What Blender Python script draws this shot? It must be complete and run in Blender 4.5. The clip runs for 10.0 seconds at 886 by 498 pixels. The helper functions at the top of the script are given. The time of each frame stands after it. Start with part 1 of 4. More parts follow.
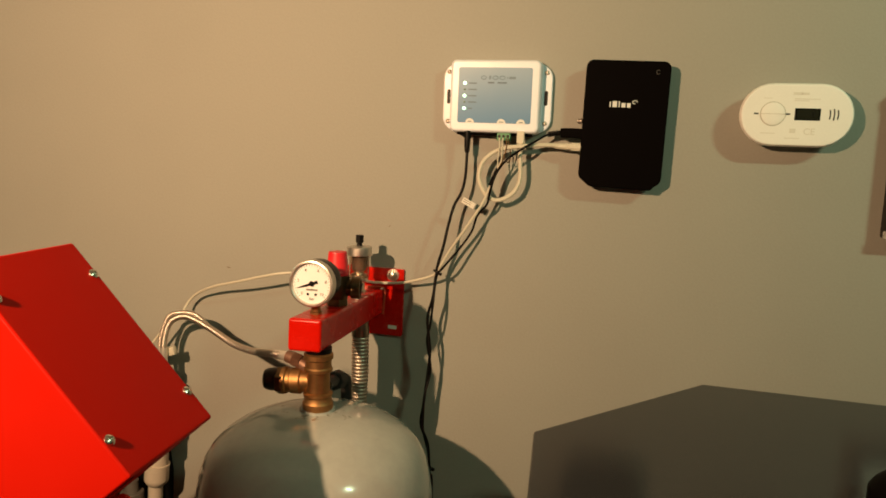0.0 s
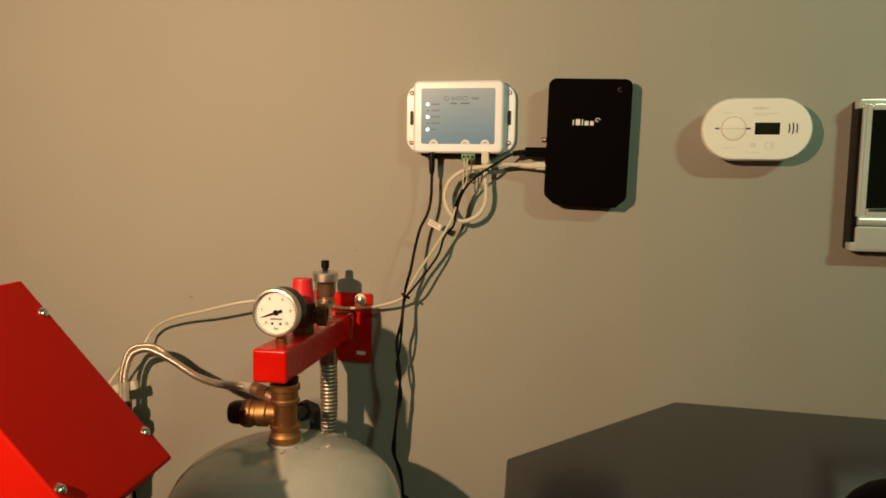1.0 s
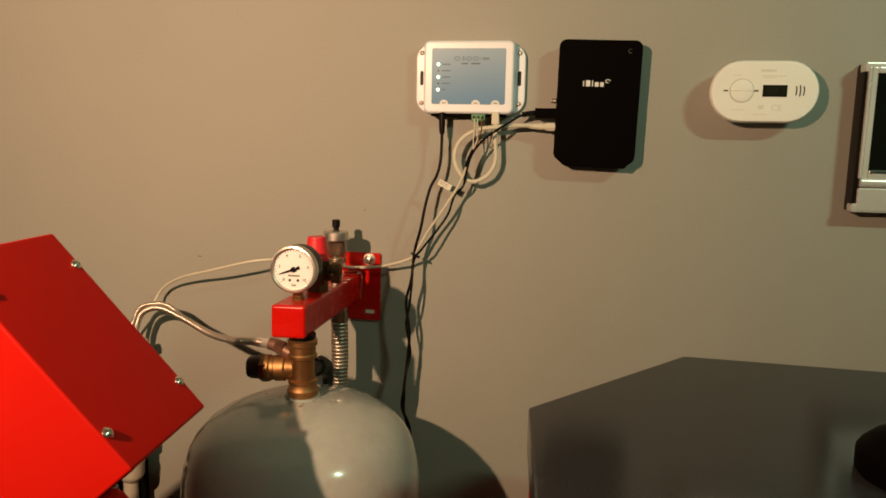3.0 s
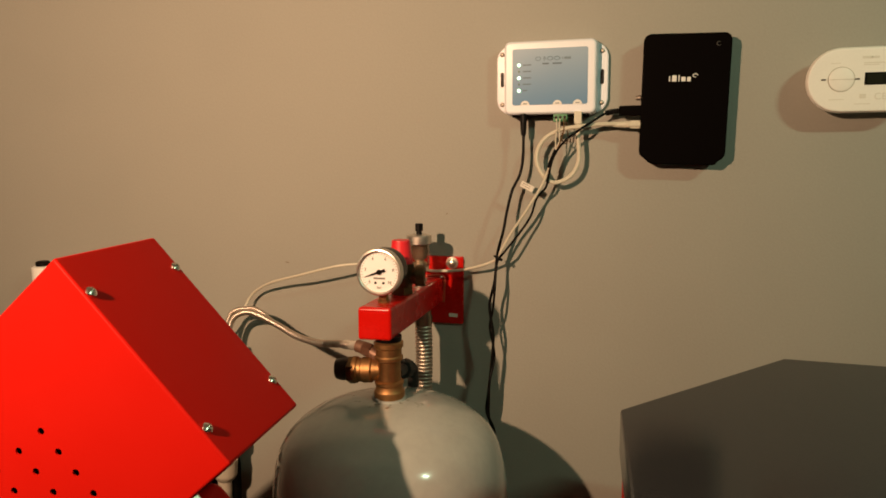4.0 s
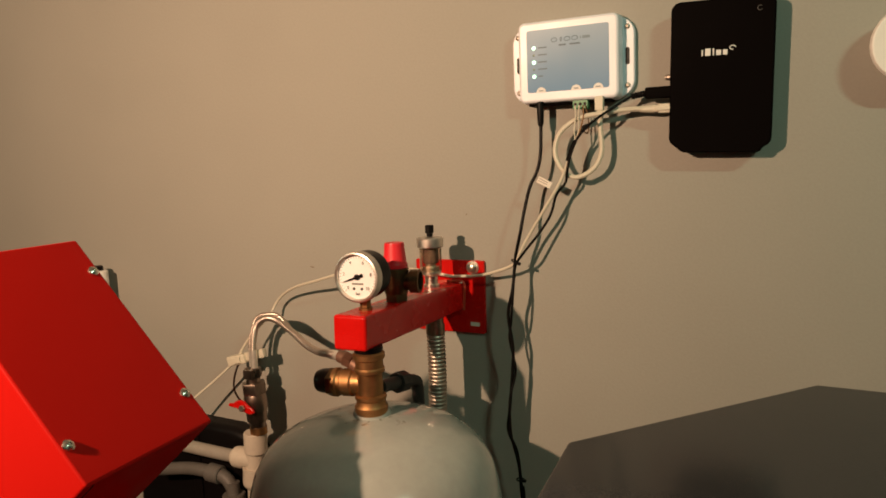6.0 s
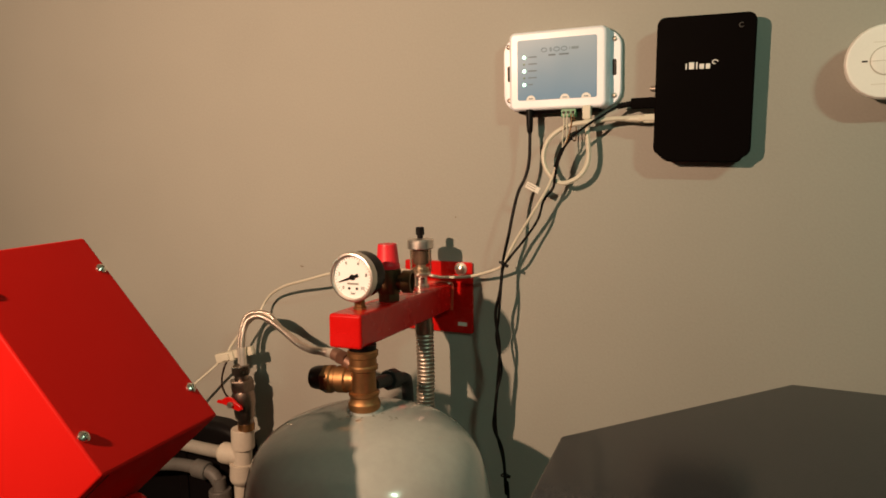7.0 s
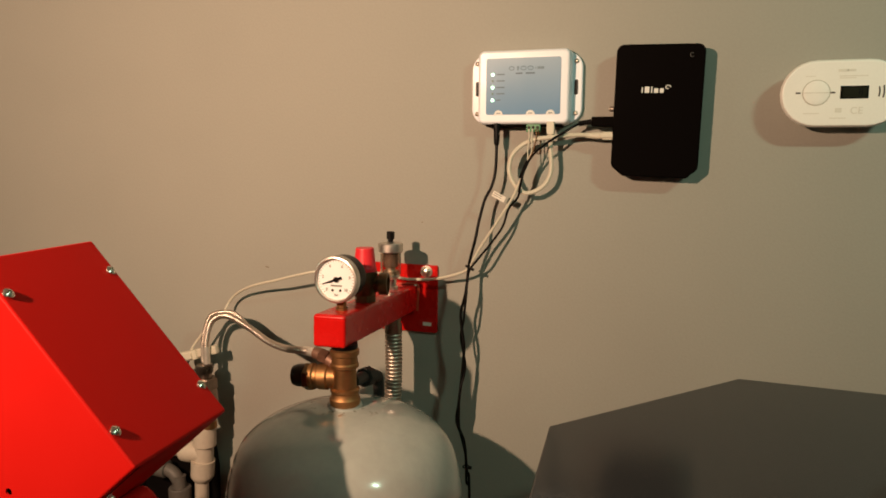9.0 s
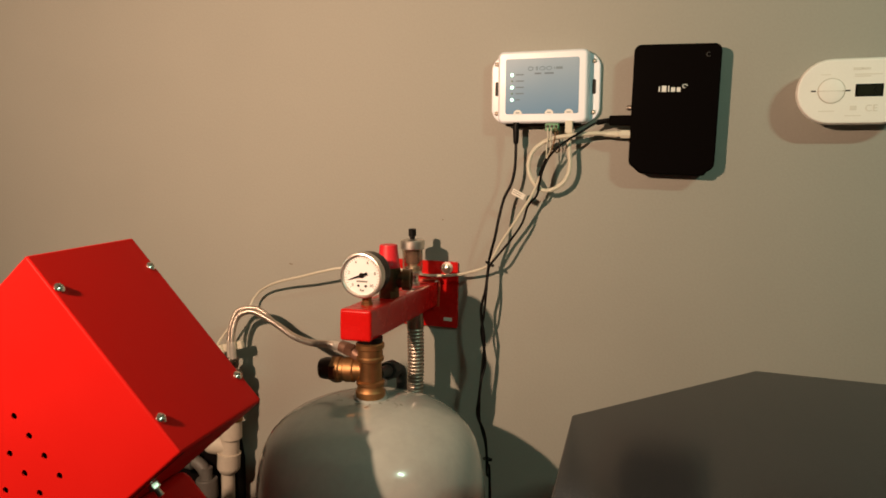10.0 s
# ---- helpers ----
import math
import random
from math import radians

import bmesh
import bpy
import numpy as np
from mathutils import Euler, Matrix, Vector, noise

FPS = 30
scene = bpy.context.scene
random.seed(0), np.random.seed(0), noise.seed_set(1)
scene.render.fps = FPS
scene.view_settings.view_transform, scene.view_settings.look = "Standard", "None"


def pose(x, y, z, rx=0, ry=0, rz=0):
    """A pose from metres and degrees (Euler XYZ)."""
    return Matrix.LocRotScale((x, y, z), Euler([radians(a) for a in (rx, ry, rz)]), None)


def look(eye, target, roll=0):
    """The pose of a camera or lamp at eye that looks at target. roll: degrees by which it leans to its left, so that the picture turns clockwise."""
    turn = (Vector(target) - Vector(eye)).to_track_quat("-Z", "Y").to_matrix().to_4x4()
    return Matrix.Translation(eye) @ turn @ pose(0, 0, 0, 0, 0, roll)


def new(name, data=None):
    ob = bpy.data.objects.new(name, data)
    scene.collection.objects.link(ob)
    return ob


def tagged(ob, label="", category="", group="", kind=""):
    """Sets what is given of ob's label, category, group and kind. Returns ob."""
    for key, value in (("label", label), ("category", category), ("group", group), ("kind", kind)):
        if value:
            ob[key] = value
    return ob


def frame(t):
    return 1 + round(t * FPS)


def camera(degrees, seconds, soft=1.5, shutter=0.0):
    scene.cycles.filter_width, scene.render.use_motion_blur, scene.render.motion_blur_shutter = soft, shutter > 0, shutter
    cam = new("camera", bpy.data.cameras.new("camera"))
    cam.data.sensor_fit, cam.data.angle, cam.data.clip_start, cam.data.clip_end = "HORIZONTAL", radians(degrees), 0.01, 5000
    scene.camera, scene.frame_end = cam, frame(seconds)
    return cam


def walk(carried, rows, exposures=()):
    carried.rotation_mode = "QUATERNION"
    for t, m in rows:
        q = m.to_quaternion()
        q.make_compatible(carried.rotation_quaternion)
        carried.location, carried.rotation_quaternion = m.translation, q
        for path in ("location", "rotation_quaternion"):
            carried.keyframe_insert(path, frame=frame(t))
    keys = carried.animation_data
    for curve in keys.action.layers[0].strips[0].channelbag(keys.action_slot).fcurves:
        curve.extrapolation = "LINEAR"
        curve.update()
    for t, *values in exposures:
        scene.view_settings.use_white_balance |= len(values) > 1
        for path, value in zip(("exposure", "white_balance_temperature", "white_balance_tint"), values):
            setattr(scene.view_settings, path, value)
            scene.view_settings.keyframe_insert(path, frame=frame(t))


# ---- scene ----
cam = camera(63.0, 10.0, soft=1.7)
PATH = [
    (0, (0.231, -1.172, 1.518), (-0.194, 0.764, 1.255), 2.1),
    (0.5, (0.239, -1.157, 1.53), (-0.128, 0.795, 1.294), 0.2),
    (1, (0.232, -1.156, 1.523), (-0.114, 0.802, 1.312), 0.7),
    (1.5, (0.219, -1.169, 1.53), (-0.111, 0.791, 1.314), 0.1),
    (2, (0.192, -1.168, 1.503), (-0.087, 0.792, 1.224), -0.5),
    (2.5, (0.193, -1.189, 1.513), (-0.104, 0.765, 1.208), -0.4),
    (2.7, (0.195, -1.18, 1.514), (-0.094, 0.776, 1.209), 0.8),
    (3.8, (0.196, -1.178, 1.504), (-0.176, 0.767, 1.222), -0.2),
    (4, (0.187, -1.178, 1.503), (-0.324, 0.735, 1.225), -0.6),
    (4.5, (0.24, -1.124, 1.5), (-0.438, 0.742, 1.254), 1.0),
    (5, (0.287, -1.071, 1.486), (-0.489, 0.756, 1.241), 0.7),
    (5.5, (0.316, -1.035, 1.484), (-0.534, 0.758, 1.238), -0.3),
    (5.7, (0.328, -1.026, 1.482), (-0.552, 0.753, 1.232), -2.0),
    (6.8, (0.345, -1.057, 1.487), (-0.508, 0.734, 1.231), -2.3),
    (7, (0.33, -1.065, 1.489), (-0.476, 0.748, 1.235), -1.3),
    (7.5, (0.304, -1.1, 1.497), (-0.312, 0.781, 1.207), -1.1),
    (8, (0.301, -1.115, 1.501), (-0.229, 0.787, 1.184), -0.4),
    (8.5, (0.284, -1.132, 1.508), (-0.235, 0.782, 1.252), 1.2),
    (9, (0.282, -1.146, 1.506), (-0.32, 0.743, 1.246), 0.3),
    (9.5, (0.267, -1.167, 1.503), (-0.347, 0.718, 1.238), 0.4),
    (10, (0.277, -1.176, 1.507), (-0.357, 0.703, 1.242), 0.0),
]
# the phone's own exposure and white balance drift on the way
EXPOSURES = [(0.0, -0.05, 7250, 6.5), (0.5, -0.12, 7050, 6.0), (1.0, -0.18, 6950, 7.0), (2.0, -0.18, 6750, 9), (4.0, -0.22, 6850, 12), (5.0, -0.22, 6700, 13), (5.5, -0.20, 6600, 13),
             (7.0, -0.08, 6250, 13), (8.0, -0.10, 6370, 12), (9.0, -0.08, 6250, 12), (10.0, -0.08, 6150, 12)]
walk(cam, [(t, look(eye, target, roll)) for t, eye, target, roll in PATH], EXPOSURES)

# ---- light: a dim room, one warm lamp behind the red housing, one cooler ceiling tube, one weak far bulb ----
world = bpy.data.worlds.new("room_dark")
world.use_nodes = True
world.node_tree.nodes["Background"].inputs[0].default_value = (0.9, 1.0, 0.85, 1)
world.node_tree.nodes["Background"].inputs[1].default_value = 0.0
scene.world = world


def bulb(name, place, watts, colour, radius):
    lamp = bpy.data.lights.new(name, "POINT")
    lamp.energy, lamp.color, lamp.shadow_soft_size = watts, colour, radius
    ob = new(name, lamp)
    ob.location = place
    return ob


warm_lamp = bpy.data.lights.new("warm_lamp", "AREA")
warm_lamp.shape, warm_lamp.size = "DISK", 0.028
warm_lamp.energy, warm_lamp.color = 28.0, (1.0, 0.645, 0.400)
new("warm_lamp", warm_lamp).matrix_basis = look((-0.372, -1.36, 1.815), (-0.672, -0.36, 1.70))
tube_lamp = bpy.data.lights.new("ceiling_tube", "AREA")
tube_lamp.shape, tube_lamp.size, tube_lamp.size_y = "RECTANGLE", 0.30, 0.035
tube_lamp.energy, tube_lamp.color = 15.6, (0.68, 1.0, 0.69)
new("ceiling_tube", tube_lamp).matrix_basis = look((1.42, -1.28, 2.41), (1.6, -0.05, 1.85))
bulb("far_bulb", (-1.76, -1.55, 1.68), 3.5, (0.74, 1.0, 0.70), 0.10)


# ---- materials ----
def mat(name, colour, rough=0.5, metal=0.0, vary=0.12, grain=60.0, bump=0.0, stain=0.0, stain_colour=(0.1, 0.08, 0.06), blotch=6.0,
        coat=0.0, per_object=0.0, emit=None, strength=0.0, rough_vary=0.08, spec=0.5):
    """A painted, plastic, metal or plaster surface: colour varied at two scales, uneven gloss, fine relief, stains."""
    m = bpy.data.materials.new(name)
    m.use_nodes = True
    nt = m.node_tree
    bsdf = nt.nodes["Principled BSDF"]
    tc = nt.nodes.new("ShaderNodeTexCoord")

    def noise_node(scale, detail=4.0, roughness=0.55):
        n = nt.nodes.new("ShaderNodeTexNoise")
        n.inputs["Scale"].default_value, n.inputs["Detail"].default_value, n.inputs["Roughness"].default_value = scale, detail, roughness
        nt.links.new(tc.outputs["Object"], n.inputs["Vector"])
        return n

    def ramp(src, a, b, lo, hi):
        r = nt.nodes.new("ShaderNodeMapRange")
        r.inputs["From Min"].default_value, r.inputs["From Max"].default_value = a, b
        r.inputs["To Min"].default_value, r.inputs["To Max"].default_value = lo, hi
        nt.links.new(src, r.inputs["Value"])
        return r.outputs["Result"]

    big, fine = noise_node(blotch, 3.0), noise_node(grain, 5.0)
    mixed = nt.nodes.new("ShaderNodeMath")
    mixed.operation = "ADD"
    nt.links.new(big.outputs["Fac"], mixed.inputs[0])
    nt.links.new(fine.outputs["Fac"], mixed.inputs[1])
    value = ramp(mixed.outputs[0], 0.6, 1.4, 1.0 - vary, 1.0 + vary)
    hsv = nt.nodes.new("ShaderNodeHueSaturation")
    hsv.inputs["Color"].default_value = (*colour, 1)
    nt.links.new(value, hsv.inputs["Value"])
    out = hsv.outputs["Color"]
    if per_object:
        info = nt.nodes.new("ShaderNodeObjectInfo")
        h2 = nt.nodes.new("ShaderNodeHueSaturation")
        nt.links.new(out, h2.inputs["Color"])
        nt.links.new(ramp(info.outputs["Random"], 0, 1, 1 - per_object, 1 + per_object), h2.inputs["Value"])
        out = h2.outputs["Color"]
    if stain:
        spots = noise_node(blotch * 3.1, 6.0, 0.7)
        mix = nt.nodes.new("ShaderNodeMix")
        mix.data_type = "RGBA"
        nt.links.new(ramp(spots.outputs["Fac"], 0.56, 0.74, 0.0, stain), mix.inputs[0])
        nt.links.new(out, mix.inputs[6])
        mix.inputs[7].default_value = (*stain_colour, 1)
        out = mix.outputs[2]
    nt.links.new(out, bsdf.inputs["Base Color"])
    nt.links.new(ramp(big.outputs["Fac"], 0.3, 0.7, max(0.02, rough - rough_vary), min(1.0, rough + rough_vary)), bsdf.inputs["Roughness"])
    bsdf.inputs["Metallic"].default_value = metal
    bsdf.inputs["Specular IOR Level"].default_value = spec
    bsdf.inputs["Coat Weight"].default_value = coat
    bsdf.inputs["Coat Roughness"].default_value = 0.08
    if bump:
        b = nt.nodes.new("ShaderNodeBump")
        b.inputs["Strength"].default_value, b.inputs["Distance"].default_value = bump, 0.001
        nt.links.new(fine.outputs["Fac"], b.inputs["Height"])
        nt.links.new(b.outputs["Normal"], bsdf.inputs["Normal"])
    if emit:
        bsdf.inputs["Emission Color"].default_value = (*emit, 1)
        bsdf.inputs["Emission Strength"].default_value = strength
    return m


def braid(name, colour, scale):
    """Woven steel wire: two crossing waves as relief."""
    m = mat(name, colour, 0.34, 0.9, 0.25, 300)
    nt = m.node_tree
    bsdf = nt.nodes["Principled BSDF"]
    tc = nt.nodes.new("ShaderNodeTexCoord")
    heights = []
    for turn in ((0.6, 0.3, 0.9), (-0.6, 0.2, 0.9)):
        mp = nt.nodes.new("ShaderNodeMapping")
        mp.inputs["Rotation"].default_value = turn
        wave = nt.nodes.new("ShaderNodeTexWave")
        wave.inputs["Scale"].default_value, wave.inputs["Distortion"].default_value = scale, 1.0
        nt.links.new(tc.outputs["Object"], mp.inputs["Vector"])
        nt.links.new(mp.outputs["Vector"], wave.inputs["Vector"])
        heights.append(wave.outputs["Fac"])
    add = nt.nodes.new("ShaderNodeMath")
    add.operation = "MAXIMUM"
    nt.links.new(heights[0], add.inputs[0])
    nt.links.new(heights[1], add.inputs[1])
    b = nt.nodes.new("ShaderNodeBump")
    b.inputs["Strength"].default_value, b.inputs["Distance"].default_value = 0.03, 0.001
    nt.links.new(add.outputs[0], b.inputs["Height"])
    nt.links.new(b.outputs["Normal"], bsdf.inputs["Normal"])
    return m


WALL = mat("wall_paint", (0.335, 0.325, 0.285), 0.62, 0, 0.055, 260, 0.25, 0.0, blotch=3.0, spec=0.35)
CEILING = mat("grey_ceiling", (0.17, 0.165, 0.155), 0.8, 0, 0.08, 60, 0.3, 0.2, blotch=4.0)
FLOOR = mat("concrete", (0.045, 0.043, 0.040), 0.8, 0, 0.2, 40, 0.4, 0.5)
RED = mat("red_powder_coat", (0.45, 0.0085, 0.0050), 0.45, 0, 0.05, 700, 0.07, blotch=9, spec=0.06)
RED_GLOSS = mat("red_gloss_paint", (0.53, 0.0065, 0.004), 0.26, 0, 0.08, 150, 0.06, 0.10, (0.35, 0.01, 0.005), blotch=20, coat=0.08, spec=0.28)
RED_CAP = mat("red_plastic", (0.72, 0.02, 0.03), 0.4, 0, 0.05, 200, 0.05)
TANK = mat("grey_tank_enamel", (0.375, 0.390, 0.360), 0.16, 0, 0.07, 90, 0.05, 0.16, (0.30, 0.29, 0.25), blotch=14, coat=0.25)
HOOD = mat("dark_grey_enamel", (0.030, 0.030, 0.032), 0.145, 0, 0.10, 420, 0.02, blotch=5, spec=0.27, rough_vary=0.03)
BRASS = mat("brass", (0.36, 0.195, 0.083), 0.50, 1.0, 0.14, 160, 0.15, 0.35, (0.20, 0.10, 0.03), blotch=30)
BRASS_DULL = mat("dull_brass", (0.15, 0.095, 0.050), 0.45, 1.0, 0.2, 160, 0.2, 0.5, (0.06, 0.045, 0.03), blotch=40)
NICKEL = mat("nickel", (0.78, 0.72, 0.63), 0.33, 1.0, 0.10, 200, 0.06, 0.2, (0.3, 0.25, 0.18), blotch=40)
BROWN = mat("oxidised_brass", (0.12, 0.058, 0.036), 0.5, 0.5, 0.25, 120, 0.3, 0.4, (0.03, 0.015, 0.01), blotch=50)
FERRULE = mat("pressed_ferrule", (0.84, 0.79, 0.71), 0.40, 0.7, 0.1, 200, 0.06, 0.15, (0.4, 0.34, 0.27), blotch=60)
COPPERY = mat("dull_copper", (0.20, 0.11, 0.075), 0.5, 0.5, 0.2, 120, 0.2, 0.3, (0.12, 0.06, 0.04), blotch=40)
BROWN_PLUG = mat("brown_black_plastic", (0.020, 0.008, 0.005), 0.35, 0, 0.15, 200, 0.1, spec=0.3)
SLEEVE = mat("tarnished_sleeve", (0.30, 0.24, 0.18), 0.36, 1.0, 0.2, 120, 0.15, 0.4, (0.12, 0.08, 0.05), blotch=50)
STEEL = mat("steel", (0.56, 0.49, 0.42), 0.50, 1.0, 0.12, 200, 0.1)
ZINC = mat("zinc_screw", (0.70, 0.68, 0.60), 0.25, 1.0, 0.1, 300, 0.05)
BRAID = braid("steel_braid", (0.60, 0.52, 0.45), 260)
BLACK = mat("black_plastic", (0.005, 0.004, 0.004), 0.42, 0, 0.15, 400, 0.15, spec=0.15)
BLACK_MATT = mat("black_matt_plastic", (0.0026, 0.0017, 0.0015), 0.55, 0, 0.10, 900, 0.08, spec=0.02)
BLACK_GLOSS = mat("black_gloss", (0.004, 0.003, 0.003), 0.25, 0, 0.1, 100, spec=0.12)
RUBBER = mat("black_cable", (0.0035, 0.003, 0.003), 0.45, 0, 0.15, 200, spec=0.10)
DARK_PIPE = mat("dark_iron", (0.014, 0.012, 0.011), 0.60, 0.0, 0.3, 90, 0.4)
WHITE = mat("white_plastic", (0.80, 0.83, 0.90), 0.38, 0, 0.03, 300, 0.06, blotch=10)
IVORY = mat("ivory_plastic", (0.88, 0.86, 0.81), 0.42, 0, 0.03, 300, 0.06, blotch=10)
IVORY_DARK = mat("ivory_shade_print", (0.52, 0.49, 0.42), 0.5, 0, 0.05, 300)
PVC = mat("pvc_pipe", (0.56, 0.50, 0.41), 0.45, 0, 0.06, 150, 0.1, 0.35, (0.42, 0.36, 0.28), blotch=25)
# the pipe colour in a darker tone, for the side branch
PVC_DARKER = mat("darker_pvc_pipe", (0.30, 0.27, 0.23), 0.5, 0, 0.08, 150, 0.1, 0.35, (0.2, 0.17, 0.14), blotch=25)
# grey taken darker to carry the housing's shade on this pipe
PVC_GREY_SHADED = mat("shaded_grey_pipe", (0.11, 0.10, 0.09), 0.5, 0, 0.1, 150, 0.1, 0.3, (0.2, 0.18, 0.15), blotch=25)
CREAM = mat("cream_cable", (0.60, 0.56, 0.45), 0.45, 0, 0.06, 300)
LABEL = mat("blue_label", (0.105, 0.245, 0.38), 0.42, 0, 0.10, 300, 0.0, blotch=7, spec=0.25)


def height_fade(m, low, high, z0, z1):
    """A colour fade along the height of the thing."""
    nt = m.node_tree
    tc, sep, r, mix = (nt.nodes.new(k) for k in ("ShaderNodeTexCoord", "ShaderNodeSeparateXYZ", "ShaderNodeMapRange", "ShaderNodeMix"))
    mix.data_type = "RGBA"
    nt.links.new(tc.outputs["Object"], sep.inputs[0])
    nt.links.new(sep.outputs["Z"], r.inputs["Value"])
    r.inputs["From Min"].default_value, r.inputs["From Max"].default_value = z0, z1
    nt.links.new(r.outputs["Result"], mix.inputs[0])
    mix.inputs[6].default_value, mix.inputs[7].default_value = (*low, 1), (*high, 1)
    nt.links.new(mix.outputs[2], nt.nodes["Principled BSDF"].inputs["Base Color"])


def neck_wear(m, colour, reach):
    """Dark chips and rubbed spots in the enamel, thick at the neck and thinning outwards."""
    nt = m.node_tree
    bsdf = nt.nodes["Principled BSDF"]
    old = bsdf.inputs["Base Color"].links[0].from_socket
    tc, sep, add, r, mix = (nt.nodes.new(k) for k in ("ShaderNodeTexCoord", "ShaderNodeVectorMath", "ShaderNodeMath", "ShaderNodeMapRange", "ShaderNodeMix"))
    noise = nt.nodes.new("ShaderNodeTexNoise")
    noise.inputs["Scale"].default_value, noise.inputs["Detail"].default_value, noise.inputs["Roughness"].default_value = 75.0, 4.0, 0.62
    nt.links.new(tc.outputs["Object"], noise.inputs["Vector"])
    sep.operation = "DISTANCE"
    nt.links.new(tc.outputs["Object"], sep.inputs[0])
    sep.inputs[1].default_value = (0.0, 0.0, 1.172)
    far = nt.nodes.new("ShaderNodeMapRange")
    far.inputs["From Min"].default_value, far.inputs["From Max"].default_value = 0.022, reach
    far.inputs["To Min"].default_value, far.inputs["To Max"].default_value = 0.10, -0.12
    nt.links.new(sep.outputs["Value"], far.inputs["Value"])
    add.operation = "ADD"
    nt.links.new(noise.outputs["Fac"], add.inputs[0])
    nt.links.new(far.outputs["Result"], add.inputs[1])
    nt.links.new(add.outputs[0], r.inputs["Value"])
    r.inputs["From Min"].default_value, r.inputs["From Max"].default_value = 0.63, 0.72
    r.inputs["To Max"].default_value = 0.85
    mix.data_type = "RGBA"
    nt.links.new(r.outputs["Result"], mix.inputs[0])
    nt.links.new(old, mix.inputs[6])
    mix.inputs[7].default_value = (*colour, 1)
    nt.links.new(mix.outputs[2], bsdf.inputs["Base Color"])


height_fade(LABEL, (0.12, 0.26, 0.44), (0.30, 0.41, 0.53), -0.035, 0.042)
neck_wear(TANK, (0.12, 0.105, 0.085), 0.085)
PRINT = mat("label_print", (0.09, 0.15, 0.20), 0.5, 0, 0.1, 200)
PRINT_SOFT = mat("soft_label_print", (0.13, 0.21, 0.27), 0.5, 0, 0.1, 200)
PRINT_GREY = mat("grey_print", (0.10, 0.09, 0.08), 0.5, 0, 0.05, 200)
PRINT_WHITE = mat("white_print", (0.75, 0.75, 0.72), 0.5, 0, 0.05, 200)
LED = mat("lit_led", (0.8, 1.0, 0.85), 0.3, 0, 0.0, emit=(0.50, 1.0, 0.60), strength=3.5)
LED_OFF = mat("unlit_led", (0.03, 0.12, 0.07), 0.3, 0)
GREEN = mat("green_plastic", (0.03, 0.20, 0.075), 0.4, 0, 0.1, 200)
DIAL = mat("dial_white", (0.86, 0.86, 0.85), 0.5, 0, 0.02, 300)
LCD = mat("lcd_dark", (0.006, 0.006, 0.004), 0.30, 0, 0.1, 60, spec=0.08)
LCD_LIGHT = mat("lcd_face", (0.014, 0.015, 0.009), 0.45, 0, 0.1, 60, spec=0.06)
CHROME = mat("satin_chrome", (0.66, 0.61, 0.55), 0.40, 0.92, 0.08, 200, 0.04, rough_vary=0.1, blotch=60)
SILVER = mat("silver_plastic", (0.72, 0.71, 0.68), 0.28, 0.35, 0.05, 300, 0.05)
GREY_PANEL = mat("grey_panel", (0.26, 0.25, 0.23), 0.4, 0.2, 0.06, 200)
PAPER = mat("paper_tag", (0.74, 0.70, 0.62), 0.7, 0, 0.04, 200)
# near-black: stands in for shade inside the housing; also seam and terminal screws
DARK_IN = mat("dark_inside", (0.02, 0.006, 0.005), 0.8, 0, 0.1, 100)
GLASS = bpy.data.materials.new("gauge_glass")
GLASS.use_nodes = True
GLASS.node_tree.nodes["Principled BSDF"].inputs["Transmission Weight"].default_value = 1.0
GLASS.node_tree.nodes["Principled BSDF"].inputs["Roughness"].default_value = 0.03
GLASS.node_tree.nodes["Principled BSDF"].inputs["IOR"].default_value = 1.2
CLEAR = bpy.data.materials.new("clear_plastic")
CLEAR.use_nodes = True
for key, val in (("Base Color", (0.66, 0.55, 0.47, 1)), ("Transmission Weight", 1.0), ("Roughness", 0.06), ("IOR", 1.18)):
    CLEAR.node_tree.nodes["Principled BSDF"].inputs[key].default_value = val
FLOAT = mat("smoked_float", (0.10, 0.070, 0.055), 0.3, 0, 0.2, 120, 0.1, blotch=60)


# ---- mesh helpers ----
def finish(bm, name, material, parent=None, label="", smooth=True, at=None):
    me = bpy.data.meshes.new(name)
    bmesh.ops.recalc_face_normals(bm, faces=bm.faces)
    bm.to_mesh(me)
    bm.free()
    me.materials.append(material)
    if smooth:
        for p in me.polygons:
            p.use_smooth = True
        me.set_sharp_from_angle(angle=radians(35))
    ob = new(name, me)
    if smooth:
        ob.modifiers.new("even_faces", "WEIGHTED_NORMAL").keep_sharp = True
    if at is not None:
        ob.matrix_basis = at
    if parent is not None:
        ob.parent = parent
    if label:
        tagged(ob, label)
    return ob


def part(name, bm, material, parent, label="", at=None):
    return finish(bm, name, material, parent, label, True, at)


def thing(name, label, category, at=None, group="", kind=""):
    ob = new(name)
    ob.empty_display_size = 0.02
    if at is not None:
        ob.matrix_basis = at
    return tagged(ob, label, category, group, kind)


def rbox(x0, x1, y0, y1, z0, z1, r=0.0, seg=2):
    bm = bmesh.new()
    bmesh.ops.create_cube(bm, size=1)
    for v in bm.verts:
        v.co = Vector((x0 + (v.co.x + 0.5) * (x1 - x0), y0 + (v.co.y + 0.5) * (y1 - y0), z0 + (v.co.z + 0.5) * (z1 - z0)))
    if r:
        bmesh.ops.bevel(bm, geom=bm.edges[:], offset=r, segments=seg, profile=0.5, affect="EDGES")
    return bm


